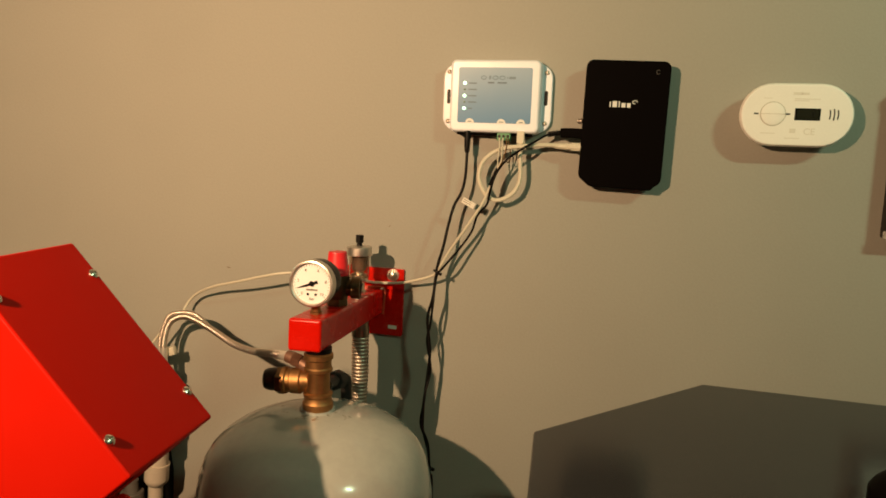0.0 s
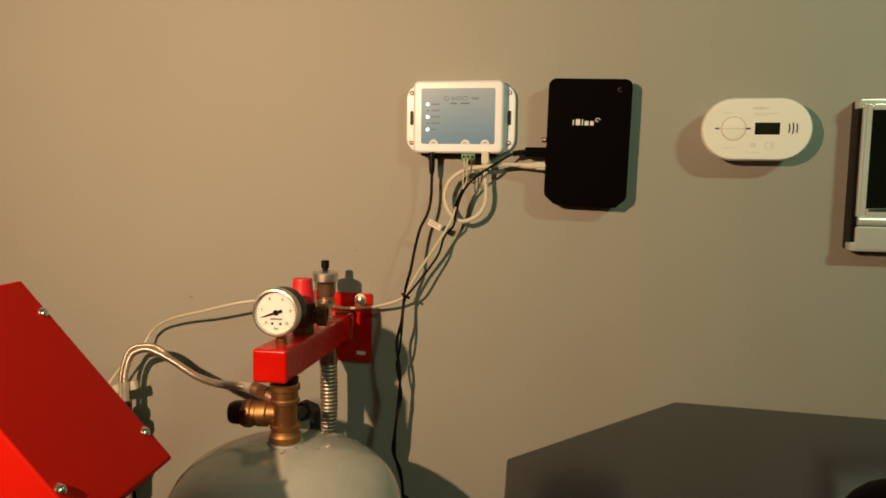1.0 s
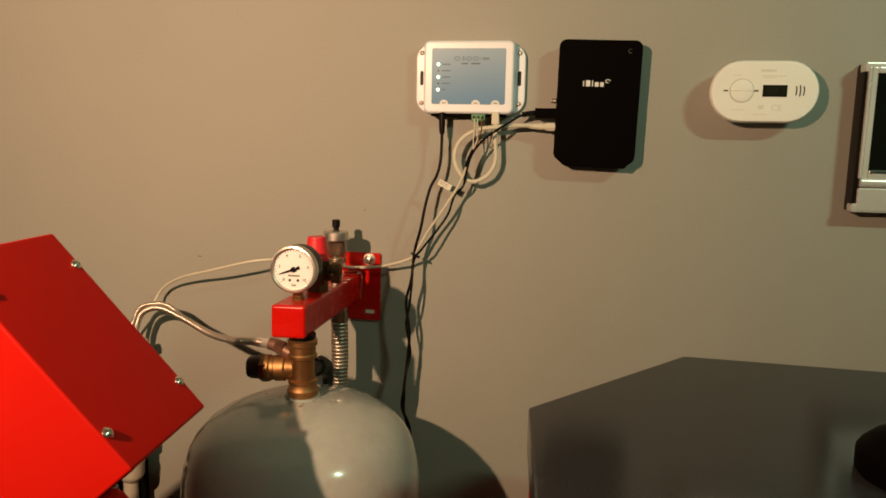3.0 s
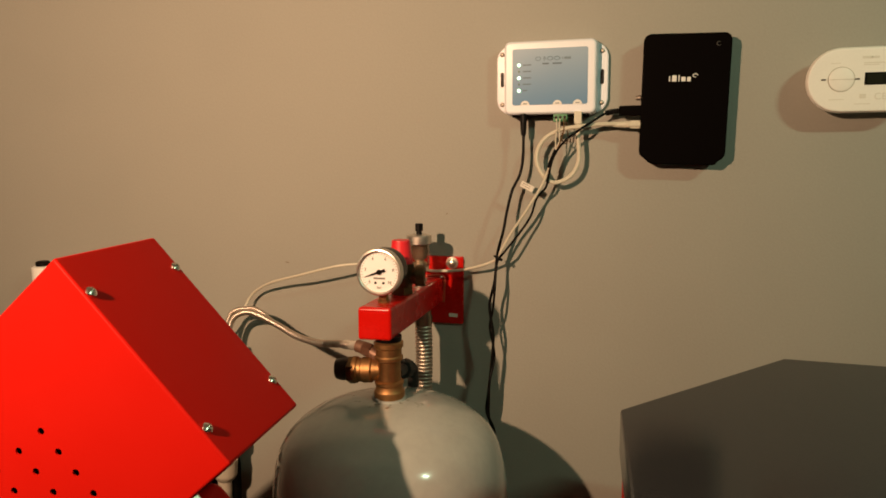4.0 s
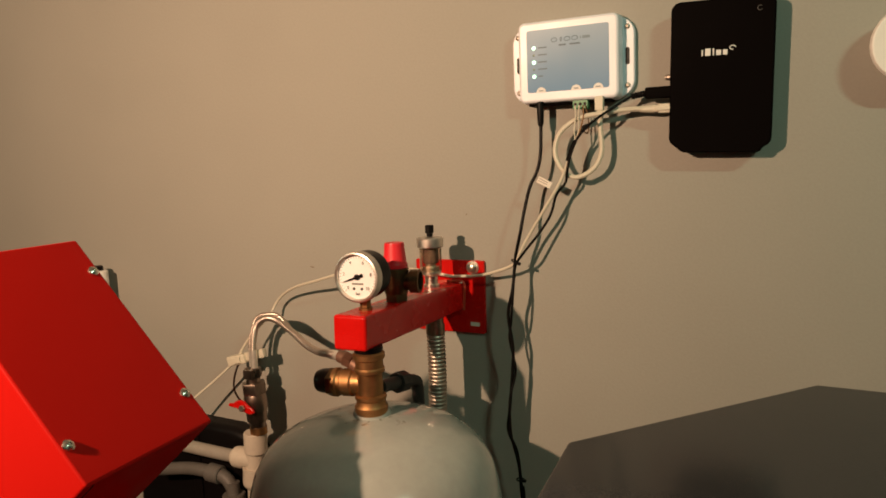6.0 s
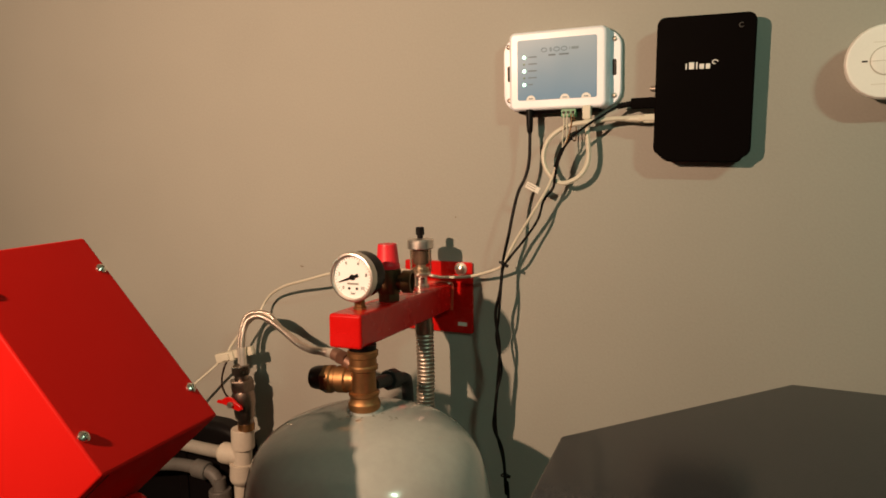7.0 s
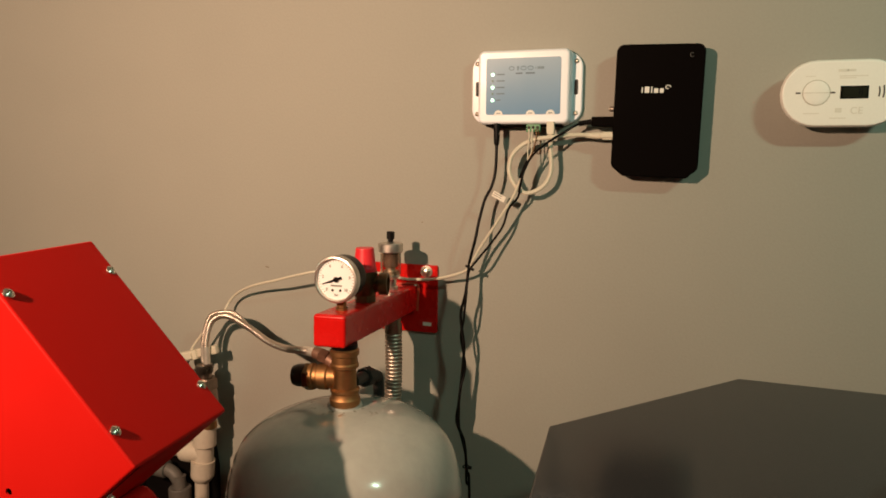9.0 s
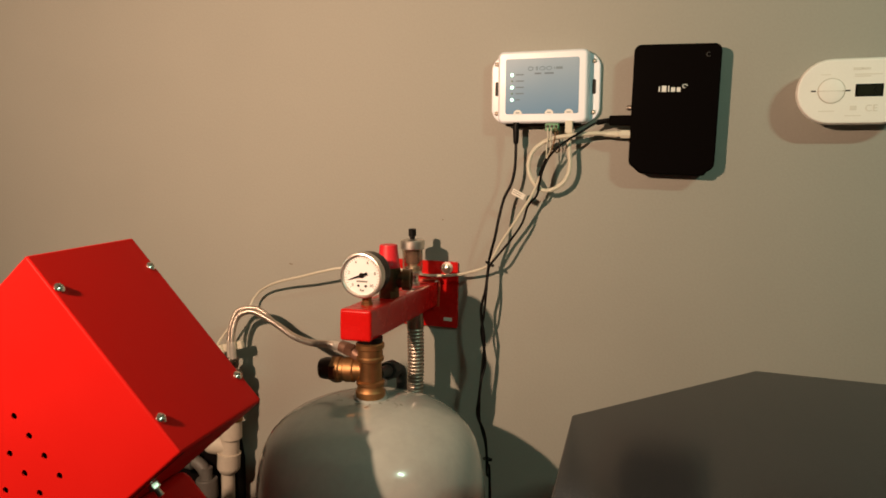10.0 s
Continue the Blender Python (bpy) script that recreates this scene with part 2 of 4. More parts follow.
def inset(outline, d):
    """The outline moved inwards by d, corners mitred."""
    n = len(outline)
    area = sum(outline[k][0] * outline[(k + 1) % n][1] - outline[(k + 1) % n][0] * outline[k][1] for k in range(n))
    turn = 1.0 if area > 0 else -1.0
    res = []
    for k in range(n):
        p, q, w = Vector(outline[k - 1]), Vector(outline[k]), Vector(outline[(k + 1) % n])
        e1, e2 = (q - p).normalized(), (w - q).normalized()
        n1, n2 = Vector((-e1.y, e1.x)) * turn, Vector((-e2.y, e2.x)) * turn
        m = n1 + n2
        res.append(tuple(q + m * (d / max(0.35, 1.0 + n1.dot(n2)))))
    return res


def prism(outline, y0, y1, r=0.0, seg=3):
    """An outline of (x, z) pushed out from y0 (back) to y1 (front, nearer the room); the front rim rounded by r."""
    pts = []
    for p in outline:
        if not pts or (Vector(p) - Vector(pts[-1])).length > 1e-6:
            pts.append(p)
    if (Vector(pts[0]) - Vector(pts[-1])).length < 1e-6:
        pts.pop()
    bm = bmesh.new()
    side = 1.0 if y1 > y0 else -1.0
    layers = [(pts, y0)]
    if r:
        for k in range(seg + 1):
            a = math.pi / 2 * k / seg
            layers.append((inset(pts, r * (1 - math.cos(a))), y1 - side * r * (1 - math.sin(a))))
    else:
        layers.append((pts, y1))
    rings = [[bm.verts.new((x, y, z)) for x, z in ring] for ring, y in layers]
    bm.faces.new(rings[0])
    bm.faces.new(rings[-1])
    n = len(pts)
    for lo, hi in zip(rings, rings[1:]):
        for k in range(n):
            bm.faces.new((lo[k], lo[(k + 1) % n], hi[(k + 1) % n], hi[k]))
    return bm


def loft(layers):
    """A closed body through outlines of (x, z), each at its own y; all with the same number of points."""
    bm = bmesh.new()
    rings = [[bm.verts.new((x, y, z)) for x, z in ring] for ring, y in layers]
    bm.faces.new(rings[0])
    bm.faces.new(rings[-1])
    n = len(rings[0])
    for lo, hi in zip(rings, rings[1:]):
        for k in range(n):
            bm.faces.new((lo[k], lo[(k + 1) % n], hi[(k + 1) % n], hi[k]))
    return bm


def plan_prism(outline, z0, z1, r=0.0, seg=2):
    bm = bmesh.new()
    a = [bm.verts.new((x, y, z0)) for x, y in outline]
    b = [bm.verts.new((x, y, z1)) for x, y in outline]
    n = len(outline)
    bm.faces.new(a)
    bm.faces.new(b)
    for k in range(n):
        bm.faces.new((a[k], a[(k + 1) % n], b[(k + 1) % n], b[k]))
    if r:
        bmesh.ops.bevel(bm, geom=bm.edges[:], offset=r, segments=seg, profile=0.5, affect="EDGES")
    return bm


def round_rect(cx, cz, w, h, r, n=6):
    pts = []
    for sx, sz, a0 in ((1, 1, 0), (-1, 1, 90), (-1, -1, 180), (1, -1, 270)):
        for k in range(n + 1):
            a = radians(a0 + 90 * k / n)
            pts.append((cx + sx * (w / 2 - r) + r * math.cos(a), cz + sz * (h / 2 - r) + r * math.sin(a)))
    return pts


def lathe(profile, n=32, axis="z"):
    """A turned body from (radius, height) pairs; radius 0 closes an end."""
    bm = bmesh.new()
    rings = []
    for r, h in profile:
        if r <= 1e-6:
            rings.append([bm.verts.new((0, 0, h))])
        else:
            rings.append([bm.verts.new((r * math.cos(2 * math.pi * k / n), r * math.sin(2 * math.pi * k / n), h)) for k in range(n)])
    for p, q in zip(rings, rings[1:]):
        for k in range(n):
            j = (k + 1) % n
            if len(p) == 1 and len(q) == 1:
                continue
            if len(p) == 1:
                bm.faces.new((p[0], q[j], q[k]))
            elif len(q) == 1:
                bm.faces.new((p[k], p[j], q[0]))
            else:
                bm.faces.new((p[k], p[j], q[j], q[k]))
    for ring in (rings[0], rings[-1]):
        if len(ring) > 1:
            bm.faces.new(ring)
    if axis == "-y":
        bmesh.ops.rotate(bm, verts=bm.verts, cent=(0, 0, 0), matrix=Matrix.Rotation(radians(90), 3, "X"))
    if axis == "x":
        bmesh.ops.rotate(bm, verts=bm.verts, cent=(0, 0, 0), matrix=Matrix.Rotation(radians(90), 3, "Y"))
    return bm


def spline(points, per=8):
    pts = [Vector(p) for p in points]
    pts = [2 * pts[0] - pts[1]] + pts + [2 * pts[-1] - pts[-2]]
    out = []
    for i in range(1, len(pts) - 2):
        p0, p1, p2, p3 = pts[i - 1:i + 3]
        for k in range(per):
            t = k / per
            out.append(0.5 * (2 * p1 + (p2 - p0) * t + (2 * p0 - 5 * p1 + 4 * p2 - p3) * t * t + (3 * p1 - p0 - 3 * p2 + p3) * t ** 3))
    out.append(pts[-2])
    return out


def tube(points, r, n=10, per=8, rings=None, smooth_path=True):
    """A round tube along a smooth path. rings: an amount and a pitch, for a corrugated hose."""
    path = spline(points, per) if smooth_path else [Vector(p) for p in points]
    if rings:
        fine, gap = [], rings[1] / 4
        left = 0.0
        for a, b in zip(path, path[1:]):
            d = (b - a).length
            while left < d:
                fine.append(a.lerp(b, left / d))
                left += gap
            left -= d
        path = fine
    bm = bmesh.new()
    last, up = None, Vector((0.31, 0.87, 0.37)).normalized()
    for i, p in enumerate(path):
        d = (path[min(i + 1, len(path) - 1)] - path[max(i - 1, 0)]).normalized()
        side = (up - up.dot(d) * d).normalized()
        up = side
        other = d.cross(side)
        rr = r + (rings[0] * (1, 0.7, -1, 0.7)[i % 4] if rings else 0)
        ring = [bm.verts.new(p + rr * (math.cos(2 * math.pi * k / n) * side + math.sin(2 * math.pi * k / n) * other)) for k in range(n)]
        if last:
            for k in range(n):
                bm.faces.new((last[k], last[(k + 1) % n], ring[(k + 1) % n], ring[k]))
        else:
            bm.faces.new(ring)
        last = ring
    bm.faces.new(last)
    return bm


def moved(bm, m):
    bmesh.ops.transform(bm, matrix=m, verts=bm.verts)
    return bm


def joined(*bms):
    out = bmesh.new()
    for b in bms:
        me = bpy.data.meshes.new("tmp")
        b.to_mesh(me)
        b.free()
        out.from_mesh(me)
        bpy.data.meshes.remove(me)
    return out


def letters(text, size, material, parent, at, name="lettering", depth=0.0002):
    cu = bpy.data.curves.new("tmp_text", "FONT")
    cu.body, cu.size, cu.align_x, cu.align_y, cu.extrude = text, size, "CENTER", "CENTER", depth
    ob = bpy.data.objects.new("tmp_text", cu)
    scene.collection.objects.link(ob)
    bpy.context.view_layer.update()
    me = bpy.data.meshes.new_from_object(ob.evaluated_get(bpy.context.evaluated_depsgraph_get()))
    bpy.data.objects.remove(ob)
    bpy.data.curves.remove(cu)
    me.name = name
    me.materials.clear()
    me.materials.append(material)
    res = new(name, me)
    res.matrix_basis = at
    res.parent = parent
    return res


def facing(x, y, z, turn=0):
    """A pose for lettering that reads from the room, on a face looking along -y."""
    return pose(x, y, z, 90, 0, 0) @ pose(0, 0, 0, 0, 0, turn)


def hexagon(r, h):
    return lathe([(0, 0), (r * 0.93, 0), (r, h * 0.12), (r, h * 0.88), (r * 0.93, h), (0, h)], 6)


def screw_head(r, at, parent, name="screw", material=None):
    bm = lathe([(0, 0), (r, 0), (r * 0.95, r * 0.35), (r * 0.6, r * 0.68), (r * 0.3, r * 0.75), (r * 0.26, r * 0.5), (0, r * 0.45)], 14)
    return part(name, bm, material or ZINC, parent, at=at)


TOWARD = pose(0, 0, 0, 90, 0, 0)  # turns a +z body to point at the room (-y)


# ---- the room ----
def slab(name, x0, x1, y0, y1, z0, z1, material, label, category):
    ob = finish(rbox(x0, x1, y0, y1, z0, z1), name, material, smooth=False)
    return tagged(ob, label, category, kind="structure")


slab("wall_north", -3.0, 3.0, 0.0, 0.2, 0.0, 2.55, WALL, "grey-beige painted plaster wall", "wall")
slab("wall_west", -3.2, -3.0, -4.5, 0.2, 0.0, 2.55, FLOOR, "bare concrete side wall", "wall")
slab("wall_east", 3.0, 3.2, -4.5, 0.2, 0.0, 2.55, FLOOR, "bare concrete side wall", "wall")
slab("wall_south", -3.2, 3.2, -4.7, -4.5, 0.0, 2.55, FLOOR, "bare concrete back wall", "wall")
slab("floor", -3.2, 3.2, -4.7, 0.2, -0.15, 0.0, FLOOR, "plain grey concrete boiler room floor", "floor")
slab("ceiling", -3.2, 3.2, -4.7, 0.2, 2.55, 2.70, CEILING, "dusty grey boiler room ceiling", "ceiling")


# ---- white controller box on the wall ----
def controller_box():
    box = thing("controller_box", "white plastic network controller box with blue label, screwed to wall", "controller", pose(0.0540, 0, 1.6088) @ Matrix.Diagonal((1.025, 0.84, 1.03, 1.0)))
    part("mounting_flange", prism(round_rect(0.0005, -0.001, 0.170, 0.105, 0.023, 8), 0.0, -0.012, 0.002), WHITE, box)
    body = loft([(round_rect(0, 0, 0.142 - 2 * d, 0.112 - 2 * d, 0.0105 - d, 8), y) for d, y in ((0.0, -0.004), (0.0012, -0.0280), (0.0018, -0.0330), (0.0030, -0.0357), (0.0048, -0.0368), (0.0060, -0.0370))])
    part("housing", body, WHITE, box)
    part("lower_shell", rbox(-0.058, 0.058, -0.030, -0.004, -0.0585, -0.050, 0.002), BLACK_MATT, box, "dark recessed underside with sockets")
    label = part("label", prism(round_rect(0.0, 0.0012, 0.1130, 0.083, 0.003, 4), -0.0360, -0.0377), LABEL, box, "blue printed front label")
    for z, lit in ((0.0190, 1), (0.0096, 0), (0.0001, 1), (-0.0093, 0), (-0.0187, 1)):
        led = part("led", moved(lathe([(0.0025 if lit else 0.0016, 0), (0.0022 if lit else 0.0014, 0.0007), (0, 0.001)], 14), pose(-0.0465, -0.0376, z) @ TOWARD),
                   LED if lit else LED_OFF, label, "lit green-white indicator" if lit else "unlit indicator")
        part("print_bar", rbox(-0.0405, -0.028 - 0.006 * (z < -0.01), -0.0381, -0.0375, z - 0.0008, z + 0.0008), PRINT, label)
    for x, w in ((-0.0175, 0.0075), (-0.0080, 0.0020), (0.0005, 0.0080), (0.0110, 0.0080)):
        loop = [(x + w / 2 * math.cos(a), 0, 0.0275 + 0.0026 * math.sin(a)) for a in [k * math.pi / 6 for k in range(13)]]
        part("logo_mark", moved(tube(loop, 0.00055, 5, 2), pose(0, -0.0377, 0)), PRINT_SOFT, label)
    for x, w in ((0.0190, 0.0010), (0.0265, 0.0100)):
        part("print_mark", rbox(x - w / 2, x + w / 2, -0.0381, -0.0375, 0.0258, 0.0292), PRINT_SOFT, label)
    for x, w in ((-0.006, 0.010), (0.011, 0.014)):
        part("print_bar", rbox(x - w / 2, x + w / 2, -0.0381, -0.0375, 0.0190, 0.0212), PRINT, label)
    for x in (-0.037, 0.012, 0.042):
        arc = [(x + 0.0068 * math.cos(radians(a)), -0.0405 + 0.0068 * math.sin(radians(a))) for a in range(0, 181, 15)]
        part("socket_mark", prism(arc, -0.0375, -0.0382), PRINT_WHITE, label, "white half-round socket symbol")
        part("print_bar", rbox(x - 0.003, x + 0.003, -0.0386, -0.0381, -0.039, -0.0378), PRINT, label)
    for x in (-0.0758, 0.0765):
        for z in (0.038, -0.038):
            screw_head(0.0036, pose(x, -0.012, z) @ TOWARD, box, material=STEEL)
        part("slot", prism(round_rect(x, 0.0, 0.0052, 0.022, 0.0022), -0.011, -0.0126), BLACK, box, "dark mounting slot")
    block = part("terminal_block", rbox(0.006, 0.027, -0.0350, -0.020, -0.066, -0.0545, 0.0008), GREEN, box, "green screw terminal")
    for k in range(3):
        part("terminal_screw", moved(lathe([(0.0022, 0), (0.002, 0.0006), (0, 0.0006)], 10), pose(0.0100 + 0.0065 * k, -0.0349, -0.0595) @ TOWARD), DARK_IN, block)
    return box


controller_box()


# ---- black receiver box on the wall ----
def receiver_box():
    box = thing("media_box", "matt black plastic network box hung flat on wall", "electronic box", pose(0.2530, 0, 1.569, 0, 1.2, 0))
    back = [(-0.044, -0.0945), (0.046, -0.0945), (0.050, -0.089), (0.0575, -0.081), (0.0585, 0.088), (0.053, 0.0935), (-0.052, 0.0935), (-0.0580, 0.088), (-0.0585, -0.076), (-0.052, -0.085)]
    part("rear_shell", prism(back, -0.003, -0.025, 0.003), BLACK_MATT, box)
    top = [p for p in round_rect(0, 0.0, 0.1235, 0.192, 0.011, 6) if p[1] > 0]
    front = top + [(-0.0617, -0.076), (-0.0600, -0.0815), (-0.0560, -0.0850), (-0.0470, -0.0925), (-0.0430, -0.0945), (0.0455, -0.0955), (0.0490, -0.0938), (0.0515, -0.0900), (0.0580, -0.0855), (0.0610, -0.0810), (0.0617, -0.0750)]
    part("front_cover", prism(front, -0.024, -0.0345, 0.0025, 3), BLACK_MATT, box)
    for x, w, h, dz in ((-0.0225, 0.0018, 0.0078, 0.0), (-0.0158, 0.0066, 0.0090, 0.0006), (-0.0092, 0.0018, 0.0090, 0.0006), (-0.0030, 0.0060, 0.0066, -0.0006), (0.0048, 0.0054, 0.0066, -0.0006)):
        part("logo_mark", rbox(x - w / 2, x + w / 2, -0.0352, -0.0343, 0.0305 + dz - h / 2, 0.0305 + dz + h / 2, 0.0003, 1), PRINT_WHITE, box)
    ring = joined(moved(tube([(0.0045 * math.cos(a), 0, 0.0032 * math.sin(a)) for a in [k * 0.7 for k in range(8)]], 0.0009, 6, 3), pose(0.0135, -0.0349, 0.0350) @ Matrix.Scale(0.75, 4)))
    part("logo_mark", ring, PRINT_WHITE, box)
    part("power_mark", moved(tube([(0.0028 * math.cos(a), 0, 0.0028 * math.sin(a)) for a in [0.9 + k * 0.6 for k in range(9)]], 0.0005, 6, 3), pose(0.0435, -0.0347, 0.0800)), mat("dim_print", (0.07, 0.065, 0.06), 0.5), box, "grey power symbol")
    part("aerial_socket", moved(lathe([(0.0030, 0), (0.0030, 0.003), (0.0040, 0.004), (0.0040, 0.008), (0.0032, 0.009), (0.0032, 0.0105), (0, 0.0105)], 12), pose(-0.059, -0.022, 0.004, 0, -90, 0)), STEEL, box, "small steel aerial socket")
    for z in (-0.014, -0.034):
        part("socket", rbox(-0.0605, -0.055, -0.031, -0.012, z - 0.007, z + 0.007, 0.001), BLACK, box)
    return box


receiver_box()


# ---- carbon monoxide alarm ----
def stadium(w, h, n=14):
    r, half = h / 2, w / 2 - h / 2
    return [(half + r * math.cos(radians(-90 + 180 * k / n)), r * math.sin(radians(-90 + 180 * k / n))) for k in range(n + 1)] + \
           [(-half + r * math.cos(radians(90 + 180 * k / n)), r * math.sin(radians(90 + 180 * k / n))) for k in range(n + 1)]


def gas_alarm():
    al = thing("carbon_monoxide_alarm", "ivory oval gas alarm with round test button and small display", "alarm", pose(0.4915, 0, 1.590) @ Matrix.Diagonal((1.0, 0.96, 1.0, 1.0)))
    part("base", prism(stadium(0.128, 0.065), 0.0, -0.011, 0.001), IVORY, al)
    cover = loft([(stadium(0.153 - 2 * d, 0.090 - 2 * d), y) for d, y in ((0.0075, -0.010), (0.0040, -0.020), (0.0008, -0.031), (0.0, -0.0355), (0.0006, -0.0395), (0.0024, -0.0422), (0.0050, -0.0430))])
    part("cover", cover, IVORY, al)
    btn = part("test_button", moved(lathe([(0.0162, -0.002), (0.0162, 0.0006), (0.0150, 0.0014), (0.006, 0.0019), (0, 0.002)], 36), pose(-0.0320, -0.0430, 0.0010) @ TOWARD), IVORY, al, "round ivory test button")
    part("groove", moved(joined(tube([(0.0168 * math.cos(a), 0.0168 * math.sin(a), 0.0001) for a in [k * math.pi / 12 for k in range(25)]], 0.00055, 6, 2)), pose(-0.0320, -0.0430, 0.0010) @ TOWARD), IVORY_DARK, btn)
    part("bar_line", rbox(-0.0490, -0.0150, -0.0454, -0.0440, 0.0006, 0.0011), IVORY_DARK, btn)
    for x in (-0.0540, -0.0115):
        part("latch_slot", rbox(x - 0.0035, x + 0.0025, -0.0436, -0.0425, 0.0000, 0.0020), DARK_PIPE, al)
    scr = part("display", rbox(-0.0030, 0.0310, -0.0436, -0.0420, -0.0075, 0.0095, 0.0004, 1), LCD, al, "dark liquid crystal display")
    part("display_face", rbox(0.0000, 0.0285, -0.0440, -0.0435, -0.0055, 0.0075), LCD_LIGHT, scr)
    letters("0", 0.011, BLACK, scr, facing(0.0215, -0.0443, 0.0010))
    for k, h in enumerate((0.013, 0.016, 0.013)):
        x = 0.0430 + 0.0052 * k
        part("vent_slot", moved(tube([(0, 0, -h / 2), (0.0008, 0, 0), (0, 0, h / 2)], 0.0009, 6, 4), pose(x, -0.0432, 0.0015)), DARK_PIPE, al)
    for x, z, w, h in ((-0.0010, 0.0300, 0.012, 0.0035), (0.0090, 0.0300, 0.010, 0.0030), (0.0120, 0.0225, 0.034, 0.0014), (0.0050, 0.0200, 0.020, 0.0012),
                       (-0.0400, 0.0230, 0.012, 0.0010), (-0.0370, -0.0265, 0.020, 0.0012), (-0.0040, -0.0225, 0.008, 0.0060), (-0.0040, -0.0330, 0.020, 0.0012)):
        part("print_bar", rbox(x - w / 2, x + w / 2, -0.0434, -0.0428, z - h / 2, z + h / 2), mat_print, al)
    letters("CE", 0.013, mat_print, al, facing(0.0180, -0.0433, -0.0235))
    return al


mat_print = mat("faint_print", (0.74, 0.71, 0.64), 0.5, 0, 0.04, 300)
gas_alarm()


# ---- silver wall display ----
def wall_display():
    d = thing("wall_display", "silver framed dark screen wall unit with lower flap", "display unit", pose(0.6285, 0, 1.5252) @ Matrix.Diagonal((1.012, 0.66, 1.012, 1.0)))
    part("rear_case", rbox(0.0005, 0.185, -0.046, -0.001, -0.106, 0.106, 0.003), mat("brown_black_case", (0.006, 0.004, 0.003), 0.35, 0, 0.1, 200, spec=0.25), d, "dark brown rear case")
    for z0, z1, name in ((0.093, 0.107, "end_cap"), (-0.107, -0.094, "end_cap")):
        part(name, rbox(-0.0005, 0.186, -0.0505, -0.022, z0, z1, 0.003), SILVER, d)
    fr = part("frame", joined(rbox(0.0050, 0.0095, -0.054, -0.042, -0.058, 0.100, 0.002), rbox(0.0095, 0.0175, -0.0515, -0.042, -0.058, 0.100, 0.002), rbox(0.160, 0.182, -0.054, -0.042, -0.058, 0.100, 0.002),
                              rbox(0.0177, 0.1595, -0.0535, -0.042, 0.091, 0.100, 0.002), rbox(0.0177, 0.1595, -0.0535, -0.042, -0.058, -0.046, 0.002)), SILVER, d)
    part("screen", rbox(0.0175, 0.1600, -0.0480, -0.043, -0.0470, 0.0920), mat("display_glass", (0.006, 0.008, 0.006), 0.12, 0, 0.1, 60, spec=0.3), d, "dark glossy screen")
    part("trim_line", rbox(0.0180, 0.158, -0.0550, -0.0536, -0.0500, -0.0455, 0.0006, 1), ZINC, d, "bright lower trim")
    part("hinge", moved(lathe([(0, 0), (0.0062, 0), (0.0066, 0.002), (0.0066, 0.168), (0.0062, 0.170), (0, 0.170)], 20, "x"), pose(0.0075, -0.050, -0.0635)), SILVER, d, "round bright hinge bar")
    part("flap", rbox(0.0060, 0.183, -0.052, -0.043, -0.105, -0.071, 0.003), SILVER, d, "grey lower flap")
    return d


wall_display()


# ---- grey expansion tank ----
TX, TY = -0.125, -0.297


def expansion_tank():
    t = thing("expansion_tank", "grey enamelled steel expansion vessel under red bracket", "tank", pose(TX, TY, 0.0))
    prof = [(0.0, 1.1725), (0.020, 1.1722), (0.045, 1.1695), (0.070, 1.164), (0.092, 1.1565), (0.110, 1.1480), (0.125, 1.1375), (0.137, 1.125), (0.1465, 1.108), (0.153, 1.087), (0.157, 1.062), (0.1590, 1.032), (0.1595, 1.000),
            (0.1595, 0.905), (0.162, 0.903), (0.162, 0.893), (0.1595, 0.891), (0.1595, 0.800), (0.155, 0.765), (0.146, 0.735), (0.125, 0.705), (0.09, 0.685), (0.05, 0.676), (0.0, 0.674)]
    part("shell", lathe(prof[::-1], 72), TANK, t)
    part("neck", lathe([(0.024, 1.166), (0.0235, 1.1745), (0.021, 1.1785), (0.0, 1.1785)], 32), TANK, t)
    for k in range(3):
        a = radians(90 + 120 * k)
        part("leg", tube([(0.12 * math.cos(a), 0.12 * math.sin(a), 0.72), (0.13 * math.cos(a), 0.13 * math.sin(a), 0.4), (0.14 * math.cos(a), 0.14 * math.sin(a), 0.0)], 0.011, 8), TANK, t)
    return t


expansion_tank()


